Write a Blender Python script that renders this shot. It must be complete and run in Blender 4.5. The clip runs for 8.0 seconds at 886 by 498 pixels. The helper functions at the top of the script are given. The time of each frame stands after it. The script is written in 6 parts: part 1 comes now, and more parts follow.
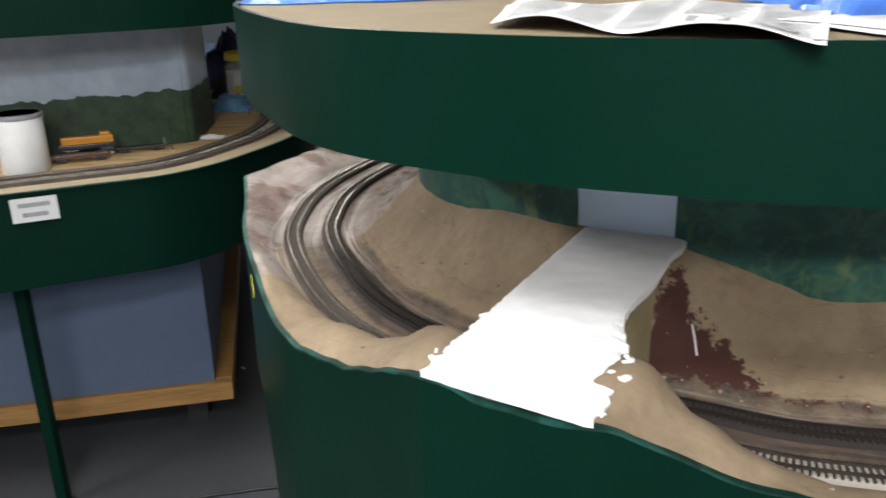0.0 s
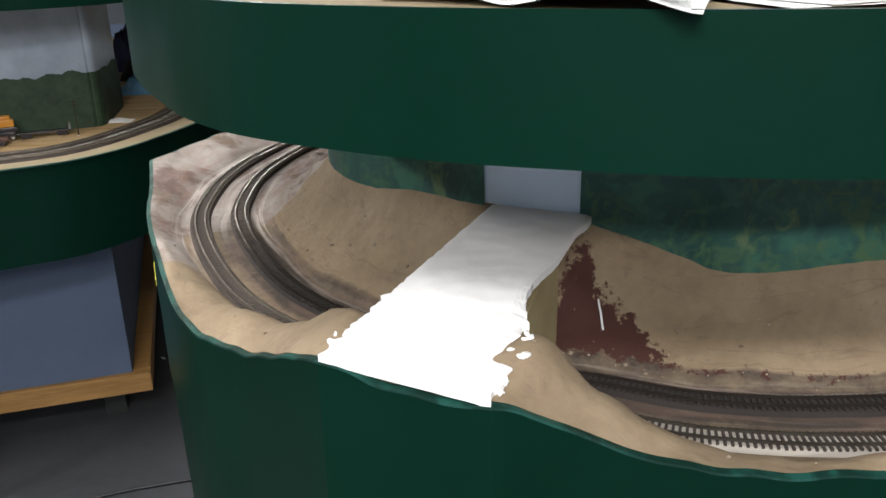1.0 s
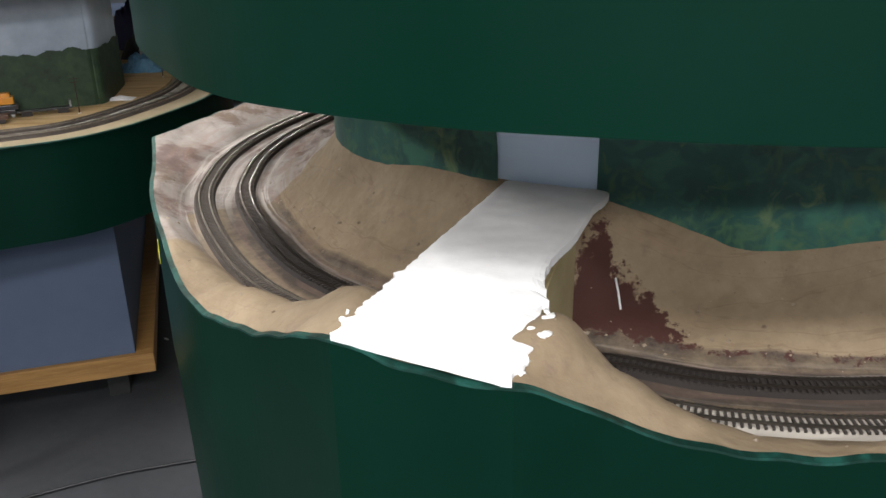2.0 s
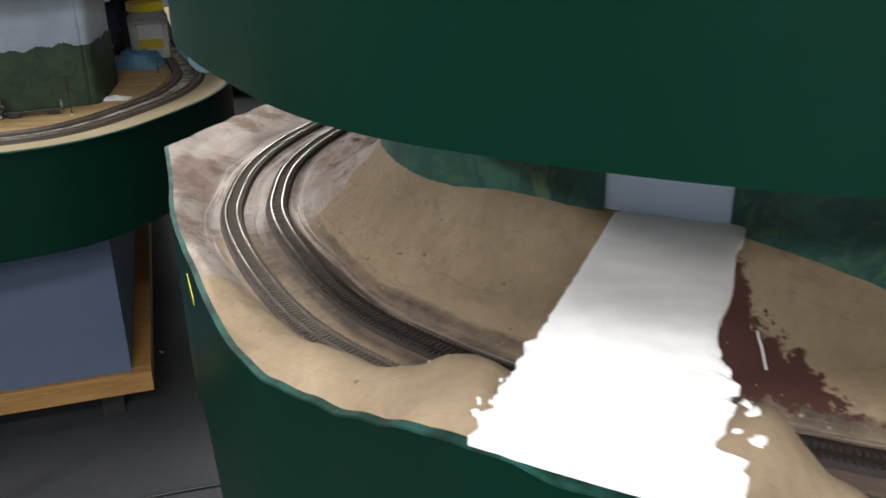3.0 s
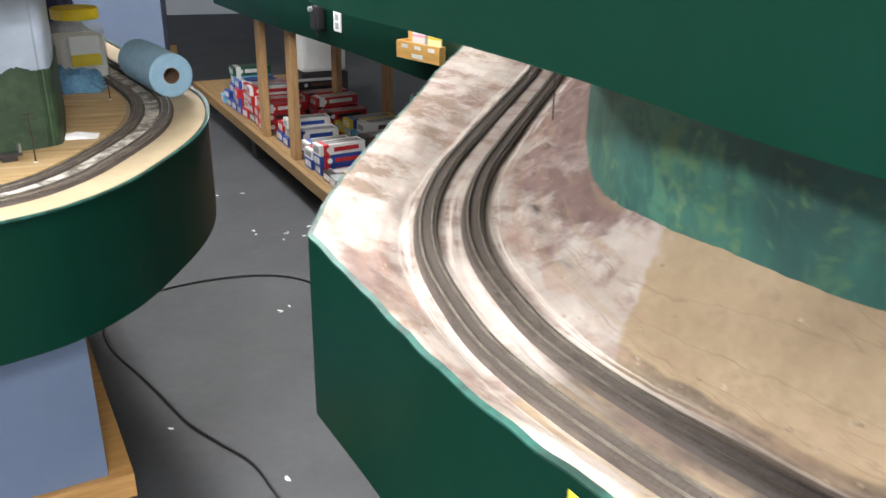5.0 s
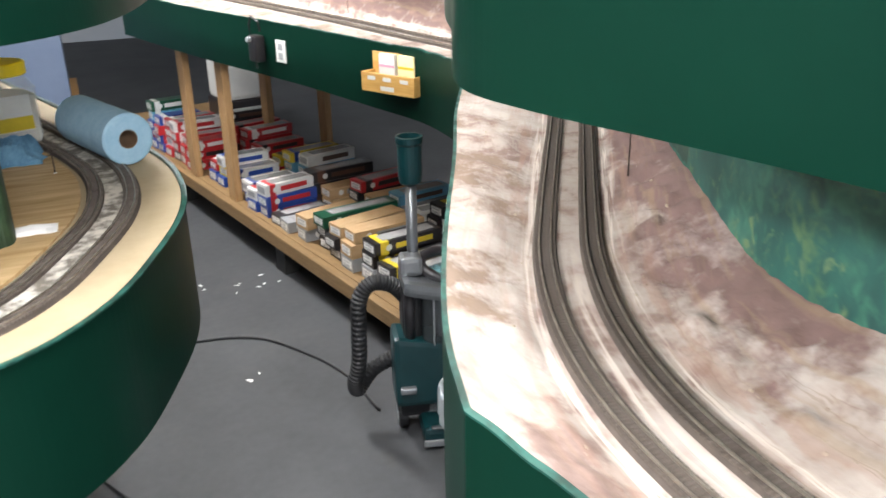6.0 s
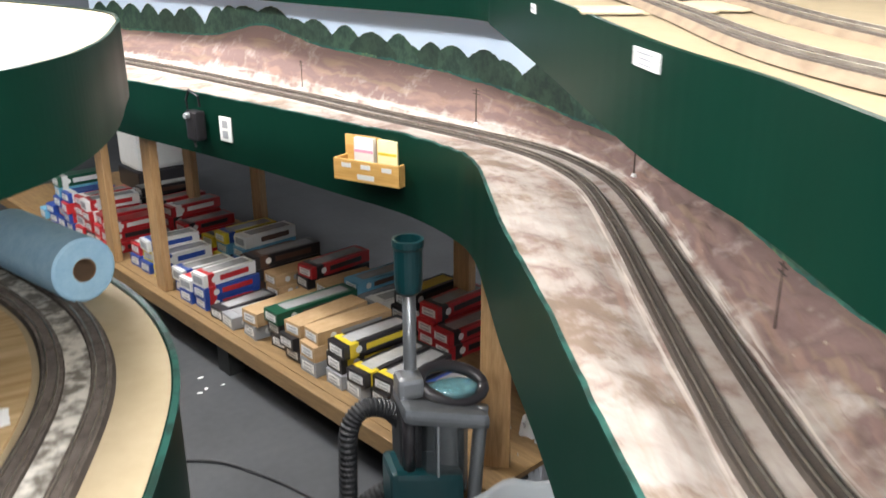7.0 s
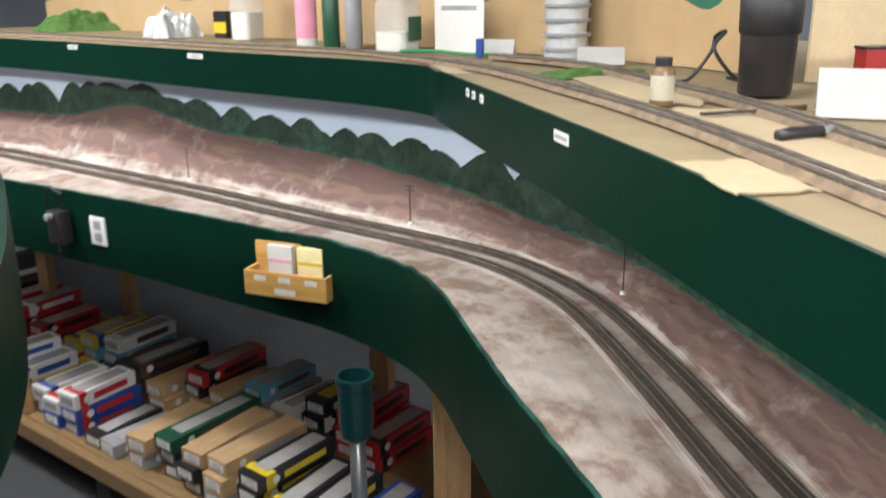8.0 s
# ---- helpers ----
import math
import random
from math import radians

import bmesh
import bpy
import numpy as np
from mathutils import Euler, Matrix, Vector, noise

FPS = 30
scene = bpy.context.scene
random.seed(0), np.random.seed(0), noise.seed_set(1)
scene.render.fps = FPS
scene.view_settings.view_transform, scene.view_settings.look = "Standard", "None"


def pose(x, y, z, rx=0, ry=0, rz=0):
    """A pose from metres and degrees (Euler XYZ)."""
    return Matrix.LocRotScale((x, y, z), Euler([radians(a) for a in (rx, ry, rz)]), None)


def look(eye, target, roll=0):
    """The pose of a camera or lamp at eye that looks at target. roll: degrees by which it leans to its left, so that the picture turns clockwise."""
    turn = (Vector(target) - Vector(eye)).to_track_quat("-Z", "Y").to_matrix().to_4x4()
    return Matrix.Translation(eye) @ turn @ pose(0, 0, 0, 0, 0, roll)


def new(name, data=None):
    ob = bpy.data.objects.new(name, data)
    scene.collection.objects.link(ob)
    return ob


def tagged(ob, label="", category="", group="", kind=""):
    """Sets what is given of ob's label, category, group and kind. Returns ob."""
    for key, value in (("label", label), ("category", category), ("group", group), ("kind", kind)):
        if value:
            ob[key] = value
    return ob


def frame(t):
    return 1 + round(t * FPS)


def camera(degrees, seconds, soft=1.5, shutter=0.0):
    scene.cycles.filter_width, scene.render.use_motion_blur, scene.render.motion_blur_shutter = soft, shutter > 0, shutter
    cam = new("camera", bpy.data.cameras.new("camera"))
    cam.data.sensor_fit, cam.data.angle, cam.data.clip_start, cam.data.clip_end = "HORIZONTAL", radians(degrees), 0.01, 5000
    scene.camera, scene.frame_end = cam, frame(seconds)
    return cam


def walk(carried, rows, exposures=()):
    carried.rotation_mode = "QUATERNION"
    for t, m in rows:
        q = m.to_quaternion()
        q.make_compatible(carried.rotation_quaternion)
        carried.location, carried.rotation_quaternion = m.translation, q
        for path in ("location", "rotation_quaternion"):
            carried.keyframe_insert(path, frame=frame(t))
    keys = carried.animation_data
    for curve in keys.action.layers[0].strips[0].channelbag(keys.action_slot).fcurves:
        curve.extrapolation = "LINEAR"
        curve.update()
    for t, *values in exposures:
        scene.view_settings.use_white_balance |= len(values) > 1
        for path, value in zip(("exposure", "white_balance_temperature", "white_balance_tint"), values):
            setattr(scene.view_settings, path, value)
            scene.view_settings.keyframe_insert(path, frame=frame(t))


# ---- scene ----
cam = camera(55.5, 8.0, soft=1.5, shutter=0.4)
PATH = [
    (0, (0.035, 0.161, 1.615), (-0.015, 2.045, 0.945), -1.5),
    (0.5, (0.052, 0.175, 1.609), (0.145, 2.051, 0.921), -1.2),
    (1, (0.065, 0.175, 1.607), (0.178, 2.039, 0.893), -1.2),
    (2.5, (0.026, 0.264, 1.584), (0.132, 2.111, 0.824), -1.1),
    (3, (-0.057, 0.385, 1.578), (0.099, 2.225, 0.809), -0.7),
    (3.5, (-0.137, 0.487, 1.561), (0.094, 2.305, 0.762), 1.6),
    (4, (-0.298, 0.594, 1.564), (0.134, 2.379, 0.773), 0.8),
    (4.5, (-0.45, 0.7, 1.573), (0.031, 2.46, 0.753), -0.7),
    (5, (-0.542, 0.885, 1.577), (-0.014, 2.649, 0.796), 1.1),
    (5.2, (-0.557, 0.963, 1.584), (-0.031, 2.724, 0.796), 0.6),
    (6.3, (-0.739, 1.415, 1.609), (0.096, 3.064, 0.845), -0.8),
    (6.5, (-0.755, 1.501, 1.616), (0.136, 3.119, 0.848), -0.2),
    (7, (-0.779, 1.764, 1.646), (0.189, 3.379, 0.973), -0.2),
    (7.5, (-0.749, 2.005, 1.676), (0.354, 3.536, 1.012), 1.1),
    (8, (-0.75, 2.183, 1.737), (0.51, 3.618, 1.143), -0.6),
]
walk(cam, [(t, look(eye, target, roll)) for t, eye, target, roll in PATH],
     [(0, -0.78), (3.4, -0.78), (4.3, 0.2), (5.0, 0.58), (6.5, 0.7), (7.2, 0.55), (7.6, 0.4), (8.0, -0.12)])

# ceiling lights over the aisles, unseen; several added to brighten under the decks
# x, y, watts, turn of the tube
LAMPS = [(-0.15, -0.75, 130, 90), (-0.5, -2.2, 125, 90), (1.3, -2.2, 130, 90), (-0.85, 1.3, 36, 0), (-0.6, 3.0, 30, 0), (-0.6, 5.4, 76, 0),
         (2.6, 1.0, 40, 0), (2.6, 3.6, 22, 0), (2.6, 6.2, 22, 0), (-3.0, 1.0, 170, 0), (-3.0, 4.0, 170, 0)]

# ---------------------------------------------------------------- room light
world = bpy.data.worlds.new("world")
scene.world = world
world.use_nodes = True
world.node_tree.nodes["Background"].inputs[0].default_value = (0.75, 0.82, 0.9, 1)
world.node_tree.nodes["Background"].inputs[1].default_value = 0.05


# ---------------------------------------------------------------- materials
def rgb(c):
    return (c[0], c[1], c[2], 1.0)


def mat(name, low, high, scale=20.0, rough=0.6, bump=0.1, metal=0.0, fine=6.0, spread=0.5, coat=0.0, stretch=(1, 1, 1), jitter=0.0):
    """A painted or raw surface: two colours mixed by noise at two scales, with fine relief."""
    m = bpy.data.materials.new(name)
    m.use_nodes = True
    nt = m.node_tree
    b = nt.nodes["Principled BSDF"]
    co = nt.nodes.new("ShaderNodeTexCoord")
    mp = nt.nodes.new("ShaderNodeMapping")
    mp.inputs["Scale"].default_value = stretch
    nt.links.new(co.outputs["Object"], mp.inputs["Vector"])
    n1 = nt.nodes.new("ShaderNodeTexNoise")
    n1.inputs["Scale"].default_value = scale
    n1.inputs["Detail"].default_value = 6
    n1.inputs["Roughness"].default_value = 0.6
    n2 = nt.nodes.new("ShaderNodeTexNoise")
    n2.inputs["Scale"].default_value = scale * fine
    n2.inputs["Detail"].default_value = 3
    for n in (n1, n2):
        nt.links.new(mp.outputs[0], n.inputs["Vector"])
    add = nt.nodes.new("ShaderNodeMath")
    add.operation = "MULTIPLY_ADD"
    add.inputs[1].default_value = 0.35
    nt.links.new(n2.outputs[0], add.inputs[0])
    nt.links.new(n1.outputs[0], add.inputs[2])
    rp = nt.nodes.new("ShaderNodeMapRange")
    rp.inputs[1].default_value = 0.675 - 0.35 * spread
    rp.inputs[2].default_value = 0.675 + 0.35 * spread
    nt.links.new(add.outputs[0], rp.inputs[0])
    mx = nt.nodes.new("ShaderNodeMix")
    mx.data_type = "RGBA"
    mx.inputs[6].default_value, mx.inputs[7].default_value = rgb(low), rgb(high)
    nt.links.new(rp.outputs[0], mx.inputs[0])
    out = mx.outputs[2]
    if jitter:
        oi = nt.nodes.new("ShaderNodeObjectInfo")
        hs = nt.nodes.new("ShaderNodeHueSaturation")
        mr = nt.nodes.new("ShaderNodeMapRange")
        mr.inputs[3].default_value, mr.inputs[4].default_value = 1 - jitter, 1 + jitter
        nt.links.new(oi.outputs["Random"], mr.inputs[0])
        nt.links.new(mr.outputs[0], hs.inputs["Value"])
        nt.links.new(out, hs.inputs["Color"])
        out = hs.outputs[0]
    nt.links.new(out, b.inputs["Base Color"])
    b.inputs["Roughness"].default_value = rough
    b.inputs["Metallic"].default_value = metal
    b.inputs["Coat Weight"].default_value = coat
    if bump:
        bp = nt.nodes.new("ShaderNodeBump")
        bp.inputs["Strength"].default_value = bump
        bp.inputs["Distance"].default_value = 0.004
        nt.links.new(add.outputs[0], bp.inputs["Height"])
        nt.links.new(bp.outputs[0], b.inputs["Normal"])
    return m


def glassy(name, color, rough=0.15, alpha=0.35):
    m = mat(name, color, color, 30, rough, 0.02)
    b = m.node_tree.nodes["Principled BSDF"]
    b.inputs["Alpha"].default_value = alpha
    return m


def wood(name, low, high, axis=0, scale=9.0, rough=0.55):
    st = [7, 7, 7]
    st[axis] = 0.6
    return mat(name, low, high, scale, rough, 0.12, fine=4, spread=0.55, stretch=tuple(st))


GREEN = mat("green_paint", (0.0017, 0.0168, 0.0102), (0.0023, 0.021, 0.0128), 7, 0.36, 0.05, spread=0.9)
GREEN.node_tree.nodes["Principled BSDF"].inputs["Specular IOR Level"].default_value = 0.07
EDGE = mat("green_edge_paint", (0.003, 0.026, 0.018), (0.012, 0.075, 0.058), 18, 0.5, 0.1, spread=0.2)
PLASTER = mat("white_plaster", (0.9, 0.885, 0.865), (0.95, 0.94, 0.925), 18, 0.7, 0.12)
CONCRETE = mat("concrete", (0.036, 0.038, 0.041), (0.068, 0.07, 0.075), 2.2, 0.62, 0.08, fine=14, spread=0.8)
PINE = wood("pine", (0.32, 0.18, 0.075), (0.47, 0.29, 0.135), 2)
PINE_X = wood("pine_trim", (0.30, 0.155, 0.045), (0.44, 0.24, 0.08), 0)
# darker pine, the shade under the deck put into its colour
BEAM = wood("shaded_pine_beam", (0.17, 0.1, 0.04), (0.27, 0.17, 0.075), 0)
CORK = mat("cork_roadbed", (0.13, 0.092, 0.058), (0.24, 0.175, 0.115), 45, 0.9, 0.3, spread=0.5)
BLUEBOARD = mat("blue_board", (0.09, 0.122, 0.19), (0.108, 0.143, 0.215), 4, 0.7, 0.03, spread=0.9)
PLY = wood("plywood", (0.40, 0.24, 0.09), (0.68, 0.50, 0.28), 0, 4)
DECK = mat("tan_fibreboard", (0.205, 0.158, 0.09), (0.265, 0.207, 0.12), 12, 0.85, 0.1, spread=0.8)
CREAM = mat("cream_deck_paint", (0.36, 0.285, 0.175), (0.44, 0.352, 0.228), 8, 0.75, 0.06, spread=0.8)
TIE = mat("tie_plastic", (0.055, 0.043, 0.035), (0.145, 0.118, 0.098), 60, 0.8, 0.1)
BALLAST = mat("grimy_roadbed", (0.03, 0.023, 0.019), (0.085, 0.066, 0.052), 14, 0.9, 0.3, spread=0.7)
RAIL = mat("nickel_rail", (0.28, 0.24, 0.2), (0.5, 0.45, 0.38), 40, 0.38, 0.02, metal=0.8)


def toned(m, color, key="dark_tone"):
    """A darker or paler colour over a surface, by a value stored along the track."""
    nt = m.node_tree
    b = nt.nodes["Principled BSDF"]
    last = b.inputs["Base Color"].links[0].from_socket
    at = nt.nodes.new("ShaderNodeAttribute")
    at.attribute_name = key
    mx = nt.nodes.new("ShaderNodeMix")
    mx.data_type = "RGBA"
    mx.inputs[7].default_value = rgb(color)
    nt.links.new(at.outputs["Fac"], mx.inputs[0])
    nt.links.new(last, mx.inputs[6])
    nt.links.new(mx.outputs[2], b.inputs["Base Color"])


toned(BALLAST, (0.02, 0.015, 0.013))
toned(BALLAST, (0.40, 0.36, 0.31), "powder")
toned(TIE, (0.026, 0.02, 0.017))
toned(RAIL, (0.05, 0.04, 0.034))
SKY = mat("painted_sky", (0.66, 0.8, 0.98), (0.72, 0.85, 0.99), 2, 0.6, 0.02, spread=0.9)
# grey sky, its paler tone a painted sheen like the gloss streaks
HAZE = mat("grey_sky_with_sheen", (0.26, 0.31, 0.38), (0.5, 0.56, 0.64), 4, 0.28, 0.02, spread=0.8)
LEAF = mat("painted_forest", (0.008, 0.052, 0.046), (0.02, 0.105, 0.082), 9, 0.55, 0.08, fine=3, spread=0.45, stretch=(1, 1, 0.6))


def brushed(m, color, scale, lo, hi):
    """Lighter dabs of paint over a painted surface."""
    nt = m.node_tree
    b = nt.nodes["Principled BSDF"]
    last = b.inputs["Base Color"].links[0].from_socket
    co = nt.nodes.new("ShaderNodeTexCoord")
    big, dab = nt.nodes.new("ShaderNodeTexNoise"), nt.nodes.new("ShaderNodeTexNoise")
    big.inputs["Scale"].default_value, dab.inputs["Scale"].default_value = scale, scale * 6
    big.inputs["Detail"].default_value, dab.inputs["Detail"].default_value = 2, 4
    dab.inputs["Distortion"].default_value = 1.2
    mu = nt.nodes.new("ShaderNodeMath")
    mu.operation = "MULTIPLY"
    for n, k in ((big, 0), (dab, 1)):
        nt.links.new(co.outputs["Object"], n.inputs["Vector"])
        nt.links.new(n.outputs[0], mu.inputs[k])
    r = nt.nodes.new("ShaderNodeMapRange")
    r.inputs[1].default_value, r.inputs[2].default_value = lo, hi
    nt.links.new(mu.outputs[0], r.inputs[0])
    mx = nt.nodes.new("ShaderNodeMix")
    mx.data_type = "RGBA"
    mx.inputs[7].default_value = rgb(color)
    nt.links.new(r.outputs[0], mx.inputs[0])
    nt.links.new(last, mx.inputs[6])
    nt.links.new(mx.outputs[2], b.inputs["Base Color"])


brushed(LEAF, (0.035, 0.14, 0.095), 5, 0.25, 0.36)
brushed(LEAF, (0.065, 0.14, 0.065), 7, 0.27, 0.40)
brushed(LEAF, (0.11, 0.18, 0.085), 6, 0.335, 0.42)
LEAF_FAR = mat("painted_trees", (0.014, 0.038, 0.029), (0.04, 0.083, 0.052), 26, 0.65, 0.05, fine=3, spread=0.35, jitter=0.3)
DARK = mat("dark_board", (0.012, 0.013, 0.012), (0.03, 0.03, 0.028), 8, 0.7, 0.05)
BLACK = mat("black_rubber", (0.01, 0.01, 0.011), (0.02, 0.02, 0.022), 30, 0.5, 0.05)
WHITE = mat("white_paint", (0.74, 0.74, 0.72), (0.82, 0.82, 0.8), 10, 0.6, 0.03)
PAPER = mat("paper", (0.68, 0.68, 0.66), (0.76, 0.76, 0.74), 5, 0.8, 0.02)
INK = mat("ink", (0.24, 0.24, 0.25), (0.38, 0.38, 0.39), 60, 0.8, 0.0)


def terrain_material():
    """Sculpted plaster: tan in the cutting, pink and brown washes on the rest."""
    m = mat("painted_plaster_scenery", (0.215, 0.155, 0.093), (0.335, 0.252, 0.16), 9, 0.85, 0.9, fine=9, spread=0.7)
    nt = m.node_tree
    b = nt.nodes["Principled BSDF"]
    tan = b.inputs["Base Color"].links[0].from_socket
    co = nt.nodes.new("ShaderNodeTexCoord")
    n1 = nt.nodes.new("ShaderNodeTexNoise")
    n1.inputs["Scale"].default_value = 9
    n1.inputs["Detail"].default_value = 10
    n1.inputs["Roughness"].default_value = 0.68
    n1.inputs["Distortion"].default_value = 0.25
    nt.links.new(co.outputs["Object"], n1.inputs["Vector"])
    ramp = nt.nodes.new("ShaderNodeValToRGB")
    e = ramp.color_ramp.elements
    e[0].position, e[0].color = 0.27, rgb((0.135, 0.085, 0.071))
    e[1].position, e[1].color = 0.64, rgb((0.41, 0.362, 0.325))
    mid = e.new(0.41)
    mid.color = rgb((0.215, 0.15, 0.128))
    mid = e.new(0.485)
    mid.color = rgb((0.335, 0.28, 0.243))
    nt.links.new(n1.outputs[0], ramp.inputs[0])
    # which of the two washes: a vertex value painted along the benchwork
    at = nt.nodes.new("ShaderNodeAttribute")
    at.attribute_name = "wash"
    n2 = nt.nodes.new("ShaderNodeTexNoise")
    n2.inputs["Scale"].default_value = 17
    n2.inputs["Detail"].default_value = 8
    n2.inputs["Roughness"].default_value = 0.68
    nt.links.new(co.outputs["Object"], n2.inputs["Vector"])
    ad = nt.nodes.new("ShaderNodeMath")
    ad.operation = "MULTIPLY_ADD"
    ad.inputs[1].default_value = 0.5
    nt.links.new(n2.outputs[0], ad.inputs[0])
    nt.links.new(at.outputs["Fac"], ad.inputs[2])
    mr = nt.nodes.new("ShaderNodeMapRange")
    mr.inputs[1].default_value, mr.inputs[2].default_value = 0.72, 0.78
    nt.links.new(ad.outputs[0], mr.inputs[0])
    mx = nt.nodes.new("ShaderNodeMix")
    mx.data_type = "RGBA"
    nt.links.new(mr.outputs[0], mx.inputs[0])
    nt.links.new(tan, mx.inputs[6])
    nt.links.new(ramp.outputs[0], mx.inputs[7])
    # red-brown rock wash on the cut faces
    a2 = nt.nodes.new("ShaderNodeAttribute")
    a2.attribute_name = "rock"
    ad2 = nt.nodes.new("ShaderNodeMath")
    ad2.operation = "MULTIPLY_ADD"
    ad2.inputs[1].default_value = 1.9
    nt.links.new(n2.outputs[0], ad2.inputs[0])
    nt.links.new(a2.outputs["Fac"], ad2.inputs[2])
    mr2 = nt.nodes.new("ShaderNodeMapRange")
    mr2.inputs[1].default_value, mr2.inputs[2].default_value = 1.12, 1.45
    nt.links.new(ad2.outputs[0], mr2.inputs[0])
    mx2 = nt.nodes.new("ShaderNodeMix")
    mx2.data_type = "RGBA"
    mx2.inputs[7].default_value = rgb((0.16, 0.1, 0.088))
    nt.links.new(mr2.outputs[0], mx2.inputs[0])
    nt.links.new(mx.outputs[2], mx2.inputs[6])
    last = mx2.outputs[2]

    def layer(last, key, scale, gain, lo, hi, color, detail=6):
        """A further colour where a vertex value and noise together pass a limit."""
        at = nt.nodes.new("ShaderNodeAttribute")
        at.attribute_name = key
        n = nt.nodes.new("ShaderNodeTexNoise")
        n.inputs["Scale"].default_value = scale
        n.inputs["Detail"].default_value = detail
        n.inputs["Roughness"].default_value = 0.72
        nt.links.new(co.outputs["Object"], n.inputs["Vector"])
        ma = nt.nodes.new("ShaderNodeMath")
        ma.operation = "MULTIPLY_ADD"
        ma.inputs[1].default_value = gain
        nt.links.new(n.outputs[0], ma.inputs[0])
        nt.links.new(at.outputs["Fac"], ma.inputs[2])
        r = nt.nodes.new("ShaderNodeMapRange")
        r.inputs[1].default_value, r.inputs[2].default_value = lo, hi
        nt.links.new(ma.outputs[0], r.inputs[0])
        m2 = nt.nodes.new("ShaderNodeMix")
        m2.data_type = "RGBA"
        m2.inputs[7].default_value = rgb(color)
        nt.links.new(r.outputs[0], m2.inputs[0])
        nt.links.new(last, m2.inputs[6])
        return m2.outputs[2]

    # track grime, with the shadow at the bank's foot painted in
    last = layer(last, "grime_shade", 26, 0.9, 0.70, 1.25, (0.06, 0.044, 0.034))
    last = layer(last, "speck", 110, 1.0, 0.74, 0.82, (0.2, 0.115, 0.075), 4)
    last = layer(last, "streak", 14, 1.0, 0.70, 0.95, (0.185, 0.13, 0.08), 12)
    last = layer(last, "patch", 5, 1.0, 1.0, 1.09, (0.2, 0.142, 0.105), 6)
    last = layer(last, "dry", 10, 1.0, 1.0, 1.2, (0.36, 0.30, 0.272), 7)

    # brushed streaks and fine cracks that follow the line of the track
    ru, asd = (nt.nodes.new("ShaderNodeAttribute") for k in range(2))
    ru.attribute_name, asd.attribute_name = "run", "aside"
    cv = nt.nodes.new("ShaderNodeCombineXYZ")
    nt.links.new(ru.outputs["Fac"], cv.inputs[0])
    nt.links.new(asd.outputs["Fac"], cv.inputs[1])

    def along(last, key, stretch, lo, hi, color, crack=False, weight=0.5):
        mp = nt.nodes.new("ShaderNodeMapping")
        mp.inputs["Scale"].default_value = stretch
        nt.links.new(cv.outputs[0], mp.inputs["Vector"])
        n = nt.nodes.new("ShaderNodeTexNoise")
        n.inputs["Scale"].default_value = 1.0
        n.inputs["Detail"].default_value = 5
        n.inputs["Distortion"].default_value = 0.3
        nt.links.new(mp.outputs[0], n.inputs["Vector"])
        value = n.outputs[0]
        if crack:
            for op, k in (("SUBTRACT", 0.5), ("ABSOLUTE", 0), ("MULTIPLY", -1.0)):
                q = nt.nodes.new("ShaderNodeMath")
                q.operation = op
                q.inputs[1].default_value = k
                nt.links.new(value, q.inputs[0])
                value = q.outputs[0]
        at = nt.nodes.new("ShaderNodeAttribute")
        at.attribute_name = key
        r = nt.nodes.new("ShaderNodeMapRange")
        r.inputs[1].default_value, r.inputs[2].default_value = lo, hi
        nt.links.new(value, r.inputs[0])
        mu = nt.nodes.new("ShaderNodeMath")
        mu.operation = "MULTIPLY"
        nt.links.new(r.outputs[0], mu.inputs[0])
        nt.links.new(at.outputs["Fac"], mu.inputs[1])
        m2 = nt.nodes.new("ShaderNodeMix")
        m2.data_type = "RGBA"
        m2.inputs[7].default_value = rgb(color)
        nt.links.new(mu.outputs[0], m2.inputs[0])
        nt.links.new(last, m2.inputs[6])
        return m2.outputs[2]

    last = along(last, "brush", (7, 46, 1), 0.5, 0.62, (0.30, 0.185, 0.14))
    last = along(last, "pale", (5, 120, 1), 0.48, 0.58, (0.70, 0.62, 0.55))
    last = along(last, "crack", (1.1, 21, 1), -0.007, -0.001, (0.16, 0.10, 0.06), True)
    last = along(last, "crack", (3.5, 60, 1), 0.54, 0.64, (0.27, 0.19, 0.115))
    last = layer(last, "paint", 60, 0.7, 0.61, 0.66, (0.06, 0.019, 0.013))
    nt.links.new(last, b.inputs["Base Color"])
    return m


SCENERY = terrain_material()


# ---------------------------------------------------------------- mesh helpers
def mesh_ob(name, verts, faces, material, parent=None, label="", smooth=False):
    me = bpy.data.meshes.new(name)
    me.from_pydata([tuple(v) for v in verts], [], [tuple(f) for f in faces])
    me.materials.append(material)
    if smooth:
        me.polygons.foreach_set("use_smooth", [True] * len(me.polygons))
    me.update()
    ob = new(name, me)
    if parent is not None:
        ob.parent = parent
    if label:
        tagged(ob, label)
    return ob


def part(name, bm, material, parent=None, label="", smooth=False):
    me = bpy.data.meshes.new(name)
    bm.normal_update()
    bm.to_mesh(me)
    bm.free()
    me.materials.append(material)
    if smooth:
        me.polygons.foreach_set("use_smooth", [True] * len(me.polygons))
    ob = new(name, me)
    if parent is not None:
        ob.parent = parent
    if label:
        tagged(ob, label)
    return ob


